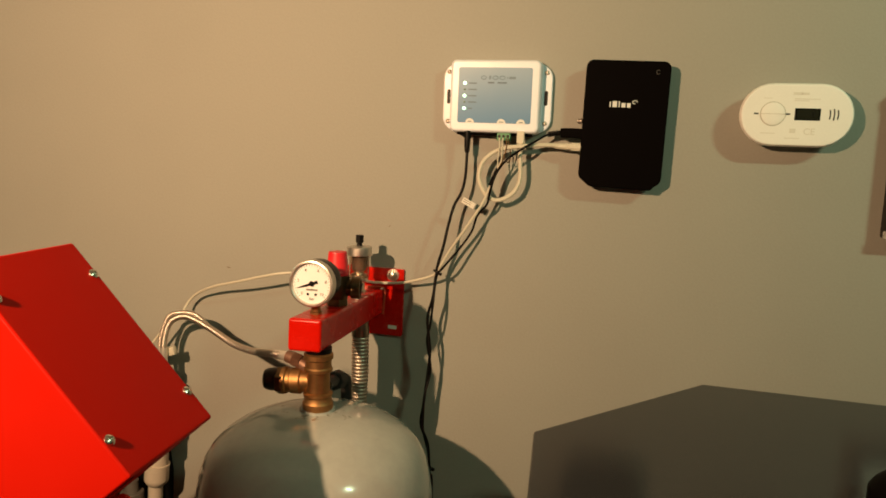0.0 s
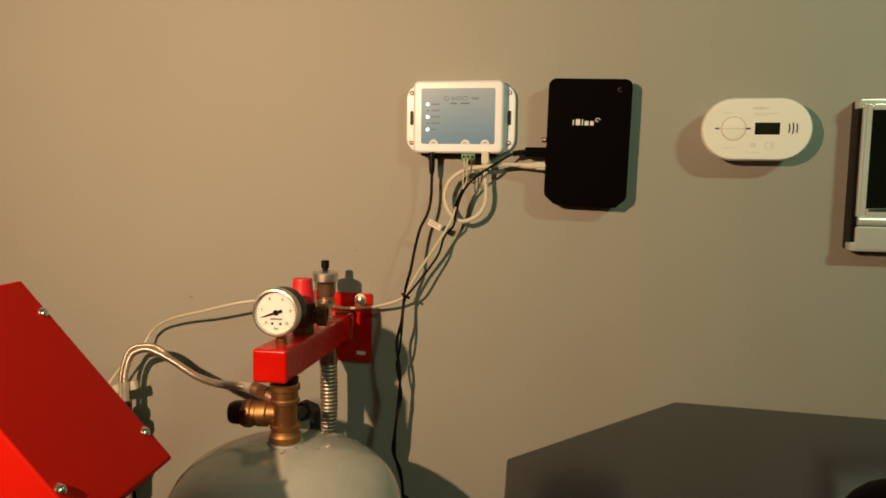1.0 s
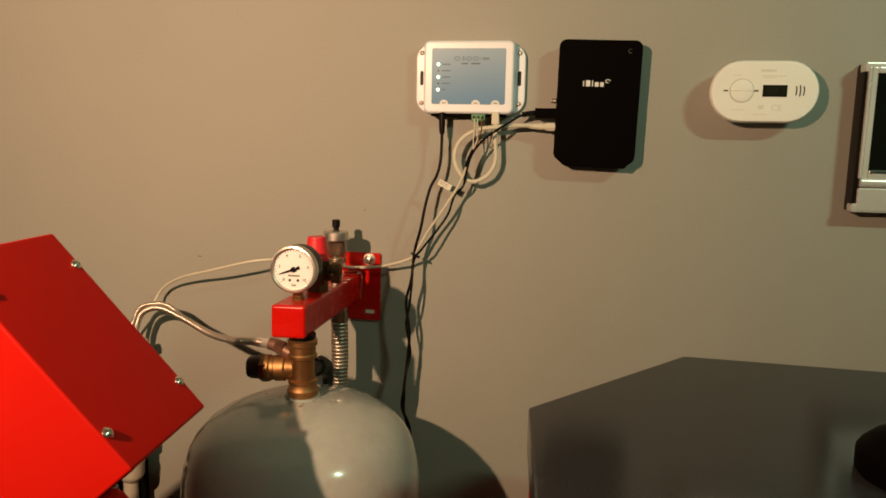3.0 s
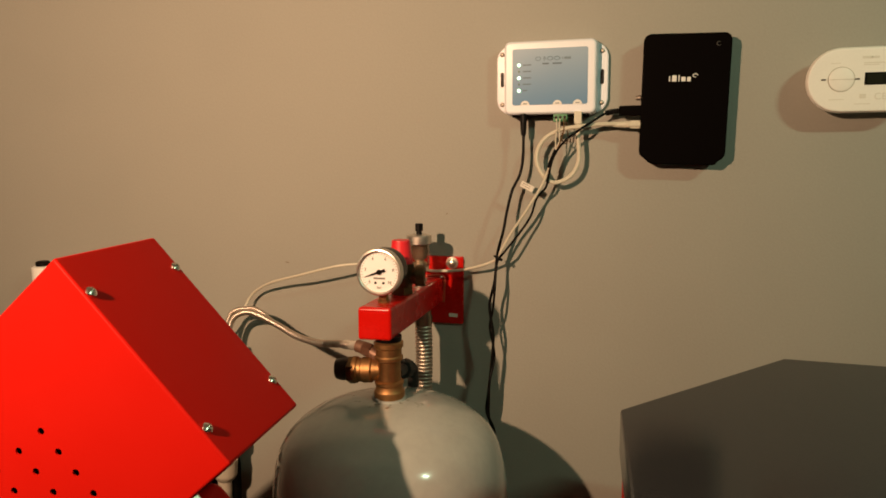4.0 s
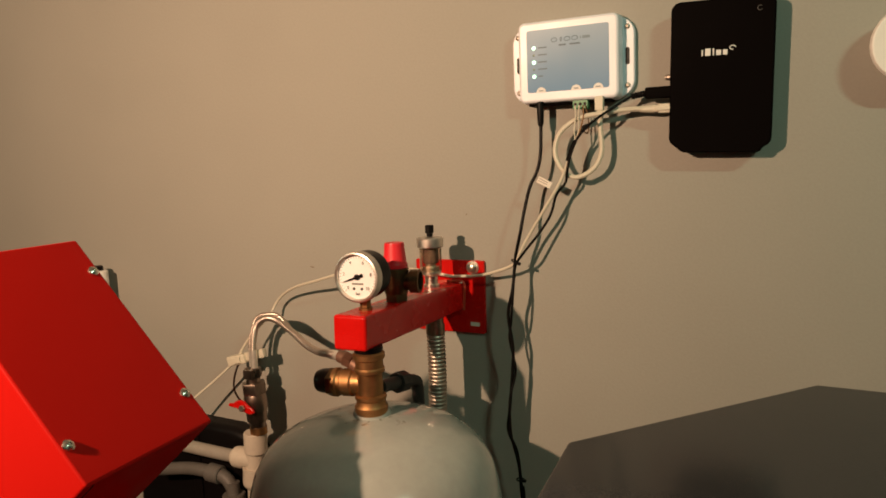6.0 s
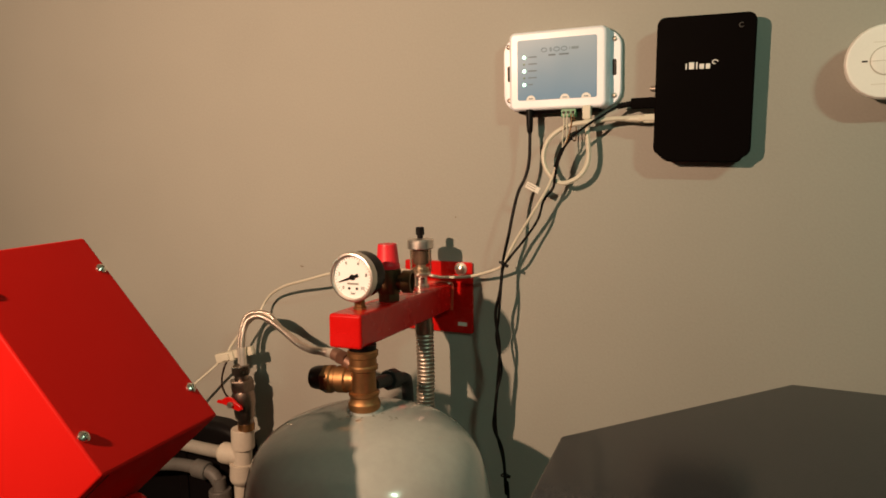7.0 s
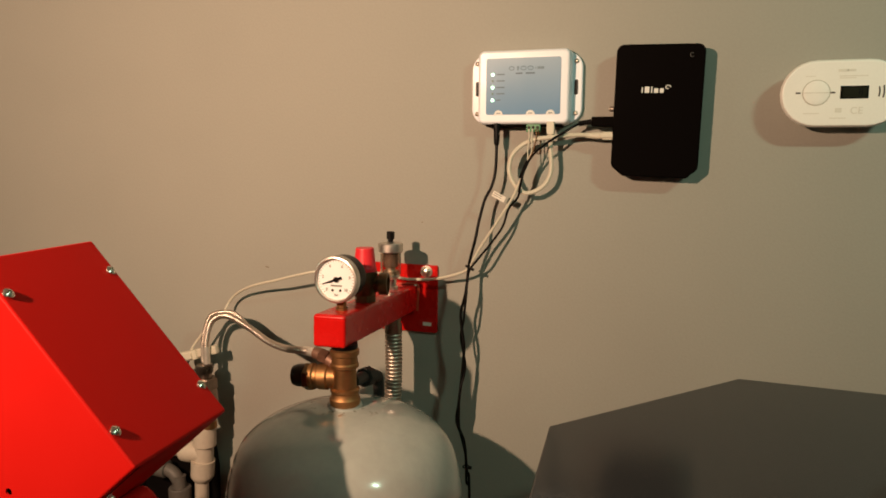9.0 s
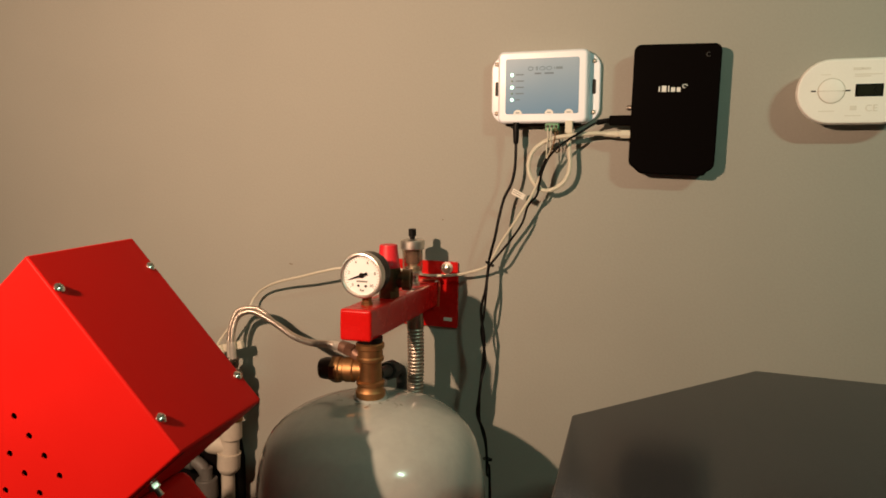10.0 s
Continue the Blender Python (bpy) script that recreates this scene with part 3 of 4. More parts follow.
# ---- brass shut-off tee on the tank ----
def brass_tee():
    t = thing("brass_tee_valve", "brass tee fitting with dark plug between tank and bracket", "pipe fitting", pose(TX + 0.002, TY - 0.004, 1.175))
    part("body", lathe([(0.0, 0.0), (0.0195, 0.0), (0.0205, 0.003), (0.0205, 0.009), (0.0185, 0.0115), (0.0180, 0.017), (0.0195, 0.019), (0.0195, 0.022), (0.0158, 0.024), (0.0155, 0.050), (0.0188, 0.052), (0.0188, 0.056),
                        (0.0172, 0.058), (0.0172, 0.067), (0.0195, 0.069), (0.0195, 0.075), (0.0165, 0.077), (0.0165, 0.0835), (0.0, 0.0835)], 40), BRASS, t)
    side = [(0.0, 0.0), (0.0135, 0.004), (0.0150, 0.016), (0.0172, 0.018), (0.0172, 0.030), (0.0160, 0.0315), (0.0160, 0.036), (0.0178, 0.038), (0.0178, 0.043), (0.012, 0.044), (0.0, 0.044)]
    part("side_branch", moved(lathe(side, 32), pose(-0.006, 0.002, 0.036, 0, -92, 6)), BRASS, t)
    part("side_nut", moved(hexagon(0.0185, 0.010), pose(-0.046, -0.003, 0.034, 0, -92, 6)), BRASS_DULL, t)
    part("plug", moved(lathe([(0.0, 0.0), (0.013, 0.0), (0.0150, 0.003), (0.0155, 0.010), (0.0148, 0.016), (0.0130, 0.0205), (0.006, 0.022), (0.0, 0.022)], 24), pose(-0.052, -0.0035, 0.036, 0, -94, 6)), BROWN_PLUG, t, "brown-black plastic plug cap")
    part("gasket", lathe([(0.0, 0.0772), (0.0172, 0.0772), (0.0176, 0.079), (0.0176, 0.0838), (0.0, 0.0838)], 32), BLACK, t, "black seal under the bracket")
    part("hose_nipple", tube([(-0.048, 0.010, 0.0640), (-0.036, 0.007, 0.0620), (-0.022, 0.004, 0.0560), (-0.008, 0.003, 0.050)], 0.0085, 16, 4), COPPERY, t, "dull coppery hose nipple")
    part("hose_nut", moved(hexagon(0.0100, 0.013), pose(-0.038, 0.006, 0.0620, 0, 100, -8)), BROWN, t)
    return t


brass_tee()


def drain_elbow():
    d = thing("iron_pipe_elbow", "dark iron pipe with coupling bending down behind the tee", "pipe fitting", pose(TX, TY, 1.21))
    part("pipe", tube([(0.006, 0.012, -0.008), (-0.002, 0.06, -0.018), (-0.006, 0.10, -0.028), (-0.009, 0.128, -0.036), (-0.011, 0.141, -0.054), (-0.011, 0.144, -0.150)], 0.0085, 12), DARK_PIPE, d)
    part("coupling", moved(lathe([(0.0, 0.0), (0.013, 0.0), (0.0145, 0.003), (0.0145, 0.022), (0.013, 0.025), (0.0, 0.025)], 8), pose(-0.0030, 0.068, -0.020, -102, 0, 4)), DARK_PIPE, d)
    return d


drain_elbow()


# ---- red bracket with gauge, relief valve and air vent ----
def safety_group():
    g = thing("boiler_safety_group", "red steel bracket bar with gauge, relief valve and air vent", "safety group")
    bar_m = pose(-0.1335, -0.325, 1.279, -2.6, 0, 2.4)
    part("bar", rbox(-0.0225, 0.0225, 0.0, 0.313, -0.0215, 0.0215, 0.0042, 4), RED_GLOSS, g, at=bar_m)
    part("weld", moved(tube([(0.023, 0.3085, -0.022), (0.0238, 0.3095, 0.0), (0.023, 0.3085, 0.022), (0.0, 0.3085, 0.0232), (-0.023, 0.3085, 0.022)], 0.0024, 8, 5), Matrix()), mat("weld_bead", (0.45, 0.06, 0.03), 0.35, 0.2, 0.2, 300, 0.3), g, "paint-worn weld bead", bar_m)
    part("wall_plate", prism(round_rect(0, 0, 0.119, 0.116, 0.003, 3), 0, -0.006, 0.001), RED_GLOSS, g, at=pose(-0.151, 0, 1.2625, 0, 0.6, 0))
    part("sticker", rbox(-0.0075, 0.0075, -0.0070, -0.0058, -0.003, 0.003), PAPER, g, "small white sticker", pose(-0.109, 0, 1.219, 0, 2, 0))
    part("bare_spot", lathe([(0.0, 0.0), (0.0028, 0.0), (0.0022, 0.0012), (0.0, 0.0016)], 10), PAPER, g, "chipped bare spot at the weld", bar_m @ pose(0.0205, 0.3060, 0.0215))
    for x, z in ((-0.110, 1.3095),):
        bolt = part("bolt", moved(lathe([(0, 0), (0.0105, 0), (0.0105, 0.0016), (0.0065, 0.0020), (0.0062, 0.0065), (0.004, 0.0078), (0, 0.0080)], 20), pose(x, -0.006, z) @ TOWARD), ZINC, g, "zinc wall bolt with washer")
    # pressure gauge
    gx, gy, gz = -0.1345, -0.3000, 1.3425
    case = part("pressure_gauge", moved(lathe([(0.0, -0.036), (0.024, -0.036), (0.0290, -0.032), (0.0298, -0.027), (0.0300, -0.002), (0.0, -0.002)], 48), pose(gx, gy, gz, 0, 0, 0) @ TOWARD), BLACK_GLOSS, g, "round black-cased pressure gauge")
    part("bezel", moved(lathe([(0.0300, -0.009), (0.0312, -0.008), (0.0315, 0.000), (0.0305, 0.0028), (0.0285, 0.0034), (0.0270, 0.0022), (0.0268, -0.003), (0.0300, -0.009)], 48), pose(gx, gy, gz) @ TOWARD), CHROME, case, "bright metal bezel")
    dial = part("dial", moved(lathe([(0.0, -0.003), (0.0272, -0.003), (0.0272, -0.0012), (0.0, -0.0012)], 48), pose(gx, gy, gz) @ TOWARD), DIAL, case, "white dial")
    fy = gy - (-0.0012)
    for num, ang in (("0", 225), ("2", 171), ("4", 117), ("6", 63), ("8", 9), ("10", -45)):
        a = radians(ang)
        letters(num, 0.0056, PRINT_GREY, case, facing(gx + 0.0195 * math.cos(a), fy - 0.0004, gz + 0.0195 * math.sin(a)), "numeral")
    letters("bar", 0.0050, PRINT_GREY, case, facing(gx, fy - 0.0004, gz - 0.0205), "unit_lettering")
    for k in range(31):
        a = radians(225 - 270 * k / 30)
        r0 = 0.0235 if k % 6 else 0.0228
        part("tick", moved(rbox(r0, 0.0255, -0.0003, 0.0, -0.00022, 0.00022), pose(gx, fy, gz) @ Matrix.Rotation(-a, 4, "Y")), PRINT_GREY, case)
    part("print_bar", rbox(gx - 0.008, gx + 0.008, fy - 0.0005, fy - 0.0001, gz - 0.0095, gz - 0.0072), GREY_PANEL, case)
    for s in (-1, 1):
        part("print_mark", moved(lathe([(0.0018, 0), (0.0018, 0.0004), (0, 0.0004)], 10), pose(gx + s * 0.0055, fy, gz - 0.0145) @ TOWARD), BLACK, case)
    na = radians(199)
    nm = pose(gx, fy - 0.0012, gz) @ Matrix.Rotation(-na, 4, "Y")
    part("needle", moved(joined(prism([(-0.0085, -0.0022), (-0.0085, 0.0022), (-0.003, 0.0014), (0.010, 0.0011), (0.0215, 0.0003), (0.0215, -0.0003), (0.010, -0.0011), (-0.003, -0.0014)], 0, -0.0006), lathe([(0.0036, 0), (0.0034, 0.0014), (0, 0.0016)], 16, "-y")), nm), BLACK, case, "black needle")
    part("stem", moved(lathe([(0.0, 0.0), (0.0085, 0.0), (0.0085, 0.005), (0.0070, 0.006), (0.0068, 0.016), (0.0, 0.016)], 8), pose(gx, gy + 0.016, 1.297)), BRASS, case, "brass stem")
    # relief valve
    vx, vy = -0.1350, -0.2050
    rv = part("relief_valve", joined(moved(hexagon(0.0160, 0.012), pose(vx, vy, 1.2945)), moved(lathe([(0.0, 0.0), (0.0150, 0.0), (0.0165, 0.006), (0.0185, 0.018), (0.0175, 0.034), (0.0, 0.034)], 24), pose(vx, vy, 1.3050))), BRASS_DULL, g, "dull brass relief valve body")
    part("outlet", moved(lathe([(0.0, 0.004), (0.0105, 0.004), (0.0125, 0.020), (0.0155, 0.021), (0.0158, 0.0335), (0.0125, 0.0340), (0.0118, 0.024), (0.0, 0.024)], 24), pose(vx, vy, 1.3215, 0, 90, 12)), BRASS_DULL, rv, "open threaded outlet")
    part("cap", moved(lathe([(0.0, 0.0), (0.0165, 0.0), (0.0167, 0.005), (0.0155, 0.0065), (0.0132, 0.032), (0.0126, 0.0335), (0.0, 0.034)], 20), pose(vx, vy, 1.3395)), RED_CAP, rv, "red plastic cap")
    # air vent
    ax, ay = -0.1455, -0.0800
    av = part("air_vent", moved(lathe([(0.0, 0.0), (0.0120, 0.0), (0.0120, 0.006), (0.0095, 0.007), (0.0095, 0.018), (0.0150, 0.022), (0.0150, 0.026), (0.0, 0.026)], 24), pose(ax, ay, 1.289)), NICKEL, g, "nickel automatic air vent")
    shell = part("body", moved(lathe([(0.0150, 0.0), (0.0165, 0.001), (0.0165, 0.036), (0.0148, 0.036), (0.0148, 0.0)], 32), pose(ax, ay, 1.3147)), CLEAR, av, "clear plastic float chamber")
    shell.visible_shadow = False
    part("float", moved(lathe([(0.0, 0.012), (0.0105, 0.012), (0.0118, 0.014), (0.0118, 0.034), (0.0, 0.034)], 24), pose(ax, ay, 1.3147)), FLOAT, av, "brown-grey float")
    part("float_seat", moved(lathe([(0.0, 0.0), (0.0100, 0.0), (0.0128, 0.002), (0.0128, 0.006), (0.0080, 0.007), (0.0080, 0.012), (0.0, 0.012)], 24), pose(ax, ay, 1.3150)), NICKEL, av)
    part("collar", moved(lathe([(0.0, 0.0), (0.0185, 0.0), (0.0200, 0.0015), (0.0200, 0.0130), (0.0185, 0.0150), (0.0100, 0.0160), (0.0, 0.0160)], 32), pose(ax, ay, 1.3505)), CHROME, av)
    part("valve_cap", moved(lathe([(0.0, 0.0), (0.0045, 0.0), (0.0045, 0.005), (0.0065, 0.006), (0.0065, 0.0165), (0.0055, 0.0175), (0.0, 0.0175)], 10), pose(ax, ay, 1.3660)), BLACK, av, "small black screw cap")
    return g


safety_group()


def conduit():
    c = thing("corrugated_hose", "corrugated stainless steel hose hanging from bracket behind tank", "hose", pose(-0.1375, -0.0900, 0))
    part("hose", tube([(0.0, 0.0, 1.225), (0.0005, 0.0, 1.16), (-0.001, 0.0, 1.09), (0.001, 0.006, 0.9), (0.0, 0.01, 0.6), (0.0, 0.0, 0.3)], 0.0124, 20, 24, (0.0017, 0.0060)), STEEL, c)
    part("end_sleeve", lathe([(0.0, 1.221), (0.0130, 1.221), (0.0142, 1.223), (0.0142, 1.236), (0.0128, 1.238), (0.0128, 1.2555), (0.0, 1.2555)], 24), SLEEVE, c, "tarnished end sleeve")
    return c


conduit()


# ---- braided hoses and the valve stand at the wall ----
def braided(name_points, r, label):
    h = thing("braided_hose", label, "hose", group="braided hoses")
    part("sleeve", tube(name_points, r, 14, 24, (0.0004, 0.0030)), BRAID, h)
    for a, b in ((name_points[0], name_points[1]), (name_points[-1], name_points[-2])):
        d = (Vector(b) - Vector(a)).normalized()
        part("ferrule", tube([a, Vector(a) + 0.016 * d, Vector(a) + 0.032 * d], r * 1.25, 14, 3), FERRULE, h)
    return h


braided([(-0.5100, -0.065, 1.128), (-0.5100, -0.065, 1.165), (-0.5040, -0.065, 1.192), (-0.4910, -0.068, 1.211), (-0.4650, -0.075, 1.222), (-0.4360, -0.085, 1.221), (-0.3830, -0.115, 1.213), (-0.3270, -0.155, 1.207), (-0.2680, -0.205, 1.214), (-0.2050, -0.268, 1.233), (-0.1700, -0.290, 1.2385)], 0.0051,
        "steel braided flexible hose arching to the brass tee")
braided([(-0.5220, -0.058, 1.128), (-0.5220, -0.058, 1.163), (-0.5140, -0.058, 1.195), (-0.5000, -0.060, 1.217), (-0.4700, -0.068, 1.227), (-0.4370, -0.078, 1.227), (-0.3892, -0.105, 1.2100), (-0.3329, -0.144, 1.2037), (-0.2736, -0.194, 1.2106), (-0.2080, -0.258, 1.2300), (-0.1740, -0.280, 1.2360)], 0.0036,
        "thinner steel braided hose behind the first")


def valve_stand():
    v = thing("ball_valve", "nickel ball valve with red lever above white plastic tee", "valve", pose(-0.5140, -0.065, 0, 0, -2.5, 0) @ pose(0.047, 0, 0))
    part("top_nut", moved(hexagon(0.0170, 0.016), pose(0, 0, 1.109)), NICKEL_DARK, v)
    part("union", lathe([(0.0, 1.098), (0.0125, 1.098), (0.0125, 1.112), (0.0, 1.112)], 20), NICKEL_DARK, v)
    part("upper_nut", moved(hexagon(0.0225, 0.020), pose(0, 0, 1.080, 0, 0, 15)), NICKEL_DARK, v)
    part("body", lathe([(0.0, 1.018), (0.0140, 1.018), (0.0140, 1.026), (0.0180, 1.032), (0.0185, 1.048), (0.0205, 1.054), (0.0205, 1.072), (0.0180, 1.080), (0.0, 1.082)], 28), NICKEL_DARK, v)
    part("thread_end", lathe([(0.0, 1.006), (0.0150, 1.006), (0.0150, 1.019), (0.0, 1.019)], 20), BRASS, v)
    part("stem", moved(lathe([(0.0, 0.0), (0.006, 0.0), (0.006, 0.018), (0.0, 0.018)], 12), pose(0, -0.014, 1.062) @ TOWARD), BRASS_DULL, v)
    lev = [(-0.037, 0.001), (-0.034, 0.007), (-0.024, 0.008), (-0.016, 0.014), (-0.006, 0.016), (0.002, 0.013), (0.010, 0.004), (0.020, -0.003), (0.023, -0.011), (0.014, -0.015), (0.002, -0.011), (-0.010, -0.006), (-0.018, -0.002), (-0.028, -0.001)]
    part("lever", moved(prism([(0.92 * x, 0.78 * z) for x, z in lev], 0.0, -0.005, 0.0015), pose(0.0, -0.028, 1.064)), RED_GLOSS, v, "red butterfly lever")
    part("lever_nut", moved(hexagon(0.006, 0.005), pose(0.0, -0.034, 1.064) @ TOWARD), STEEL, v)
    return v


NICKEL_DARK = mat("tarnished_nickel", (0.30, 0.24, 0.20), 0.34, 1.0, 0.2, 120, 0.15, 0.5, (0.10, 0.06, 0.04), blotch=50)
valve_stand()


def plastic_pipe(name_label, runs, fittings, material, name="plastic_pipe"):
    p = thing(name, name_label, "pipe", group="plastic pipes")
    for pts, r, *own in runs:
        part("pipe", tube(pts, r, 18, 6), own[0] if own else material, p)
    for place, turn, profile in fittings:
        part("socket", moved(lathe(profile, 28), pose(*place, *turn)), material, p)
    return p


SOCKET = [(0.0, 0.0), (0.0190, 0.0), (0.0208, 0.002), (0.0208, 0.036), (0.0195, 0.038), (0.0, 0.038)]
COLLAR = [(0.0, 0.0), (0.0130, 0.0), (0.0175, 0.005), (0.0205, 0.010), (0.0212, 0.014), (0.0212, 0.036), (0.0218, 0.037), (0.0218, 0.042), (0.0, 0.042)]
plastic_pipe("off-white plastic water pipe with tee and sockets below the valve",
             [([(-0.5190, -0.065, 1.005), (-0.5230, -0.065, 0.960), (-0.5310, -0.065, 0.900), (-0.536, -0.065, 0.5), (-0.536, -0.065, 0.0)], 0.0125),
              ([(-0.523, -0.065, 0.957), (-0.58, -0.066, 0.956), (-0.64, -0.067, 0.958), (-0.80, -0.07, 0.965)], 0.0118, PVC_DARKER)],
             [((-0.5212, -0.065, 0.971), (0, 2, 0), SOCKET), ((-0.5245, -0.065, 0.940), (0, 3, 0), [(0.0, 0.0), (0.0172, 0.0), (0.0172, 0.034), (0.0, 0.034)]),
              ((-0.5300, -0.065, 0.901), (0, 5, 0), COLLAR), ((-0.574, -0.0655, 0.956), (0, 90, 0), [(0.0, 0.0), (0.0130, 0.0), (0.0185, 0.006), (0.0195, 0.010), (0.0195, 0.026), (0.0172, 0.032), (0.0168, 0.048), (0.0, 0.048)])], PVC)
plastic_pipe("greyish plastic water pipe with elbow under the red housing, darkened for its shade",
             [([(-0.76, -0.078, 0.906), (-0.732, -0.077, 0.911), (-0.673, -0.076, 0.921), (-0.620, -0.075, 0.921), (-0.590, -0.075, 0.916), (-0.575, -0.075, 0.900), (-0.572, -0.075, 0.875), (-0.572, -0.075, 0.5), (-0.572, -0.075, 0.0)], 0.0120)],
             [((-0.628, -0.075, 0.921), (0, 94, 0), [(0.0, 0.0), (0.0155, 0.0), (0.0170, 0.002), (0.0170, 0.028), (0.0150, 0.030), (0.0, 0.030)]), ((-0.5720, -0.075, 0.850), (0, 0, 0), SOCKET)], PVC_GREY_SHADED)


def cable_clip():
    c = thing("cable_connector", "small off-white plastic cable connector by the valve", "connector", pose(-0.555, -0.052, 1.136, 0, -14, 0))
    part("shell", rbox(-0.022, 0.020, -0.010, 0.008, -0.009, 0.009, 0.003), CREAM, c)
    part("latch", rbox(-0.006, 0.012, -0.014, -0.009, -0.006, 0.006, 0.002), CREAM, c)
    part("plug_end", rbox(0.019, 0.062, -0.006, 0.006, -0.006, 0.010, 0.003), CREAM, c)
    return c


cable_clip()


# ---- cables ----
def cable(points, r, material, label, name="cable", n=8):
    c = thing(name, label, "cable")
    part("jacket", tube(points, r, n, 8), material, c)
    return c


power = cable([(0.0135, -0.028, 1.556), (0.0138, -0.030, 1.520), (0.0130, -0.032, 1.482), (0.0080, -0.034, 1.457), (-0.0030, -0.036, 1.434), (-0.0105, -0.040, 1.402), (-0.0155, -0.046, 1.370), (-0.0257, -0.0410, 1.3329), (-0.0298, -0.0460, 1.2863),
               (-0.0379, -0.0460, 1.2478), (-0.0318, -0.0470, 1.2002), (-0.0338, -0.0460, 1.1618), (-0.0399, -0.0460, 1.1020), (-0.0430, -0.0460, 1.0676), (-0.0308, -0.0440, 1.0342), (-0.0257, -0.0440, 0.9846), (-0.0207, -0.0440, 0.9279), (-0.0197, -0.0410, 0.4874), (-0.0197, -0.0410, 0.0014)],
              0.0024, RUBBER, "black power cable hanging from the controller box", "power_cable")
part("barrel_plug", moved(lathe([(0.0, 0.0), (0.0030, 0.0), (0.0042, 0.003), (0.0048, 0.012), (0.0052, 0.030), (0.0048, 0.034), (0.0, 0.034)], 16), pose(0.0136, -0.030, 1.520)), BLACK, power, "black barrel plug")
usb = cable([(0.1640, -0.026, 1.5555), (0.1420, -0.028, 1.5530), (0.1190, -0.040, 1.5390), (0.1010, -0.048, 1.5270), (0.0800, -0.048, 1.5110), (0.0640, -0.046, 1.4890), (0.0560, -0.044, 1.4620), (0.0510, -0.040, 1.4400), (0.0360, -0.036, 1.4220), (0.0270, -0.036, 1.3940),
             (0.0090, -0.040, 1.3660), (-0.0120, -0.050, 1.3380), (-0.0262, -0.0430, 1.3177), (-0.0283, -0.0500, 1.2772), (-0.0323, -0.0490, 1.2387), (-0.0384, -0.0420, 1.2094), (-0.0308, -0.0410, 1.1618), (-0.0369, -0.0510, 1.1223), (-0.0384, -0.0500, 1.0878), (-0.0394, -0.0420, 1.0544),
             (-0.0273, -0.0480, 1.0139), (-0.0273, -0.0400, 0.9633), (-0.0186, -0.0480, 0.9127), (-0.0227, -0.0440, 0.4874), (-0.0227, -0.0440, 0.0014)], 0.0019, RUBBER, "thin black cable from the black box twisting down the wall", "usb_cable")
part("plug_body", rbox(0.1590, 0.1945, -0.034, -0.016, 1.5480, 1.5628, 0.002), BLACK_MATT, usb, "black plug body")
part("strain_relief", tube([(0.1600, -0.026, 1.5553), (0.1510, -0.026, 1.5545), (0.1400, -0.0282, 1.5525)], 0.0040, 12, 10, (0.0007, 0.0034)), BLACK, usb)
eth = cable([(0.0975, -0.030, 1.540), (0.0985, -0.030, 1.516), (0.1000, -0.030, 1.481), (0.0900, -0.032, 1.459), (0.0700, -0.034, 1.4475), (0.0540, -0.036, 1.450), (0.0400, -0.036, 1.467), (0.0350, -0.034, 1.486), (0.0410, -0.033, 1.507), (0.0570, -0.032, 1.522),
             (0.0790, -0.034, 1.530), (0.1010, -0.036, 1.5325), (0.1270, -0.030, 1.5355), (0.1500, -0.026, 1.536), (0.1680, -0.024, 1.5350)], 0.0035, CREAM, "cream network cable looped between the two boxes", "network_cable")
part("plug", rbox(0.0925, 0.1040, -0.036, -0.027, 1.537, 1.556, 0.001), CREAM, eth, "clear cream network plug")
part("boot", moved(lathe([(0.0, 0.0), (0.0036, 0.0), (0.0055, 0.016), (0.0, 0.016)], 10), pose(0.0985, -0.030, 1.522)), CREAM, eth)
tip = part("plug", rbox(0.1760, 0.1945, -0.031, -0.019, 1.5285, 1.5405, 0.0008, 1), CREAM, eth, "clear cream network plug")
part("latch", rbox(0.1735, 0.1930, -0.0335, -0.0312, 1.5318, 1.5372, 0.0005, 1), CREAM, tip)
part("boot_step", rbox(0.1680, 0.1765, -0.0295, -0.0205, 1.5305, 1.5395, 0.0015), CREAM, tip)
part("boot", moved(lathe([(0.0, 0.0), (0.0058, 0.0), (0.0036, 0.020), (0.0, 0.020)], 10), pose(0.1705, -0.0245, 1.5350, 0, -90, 0)), CREAM, eth)

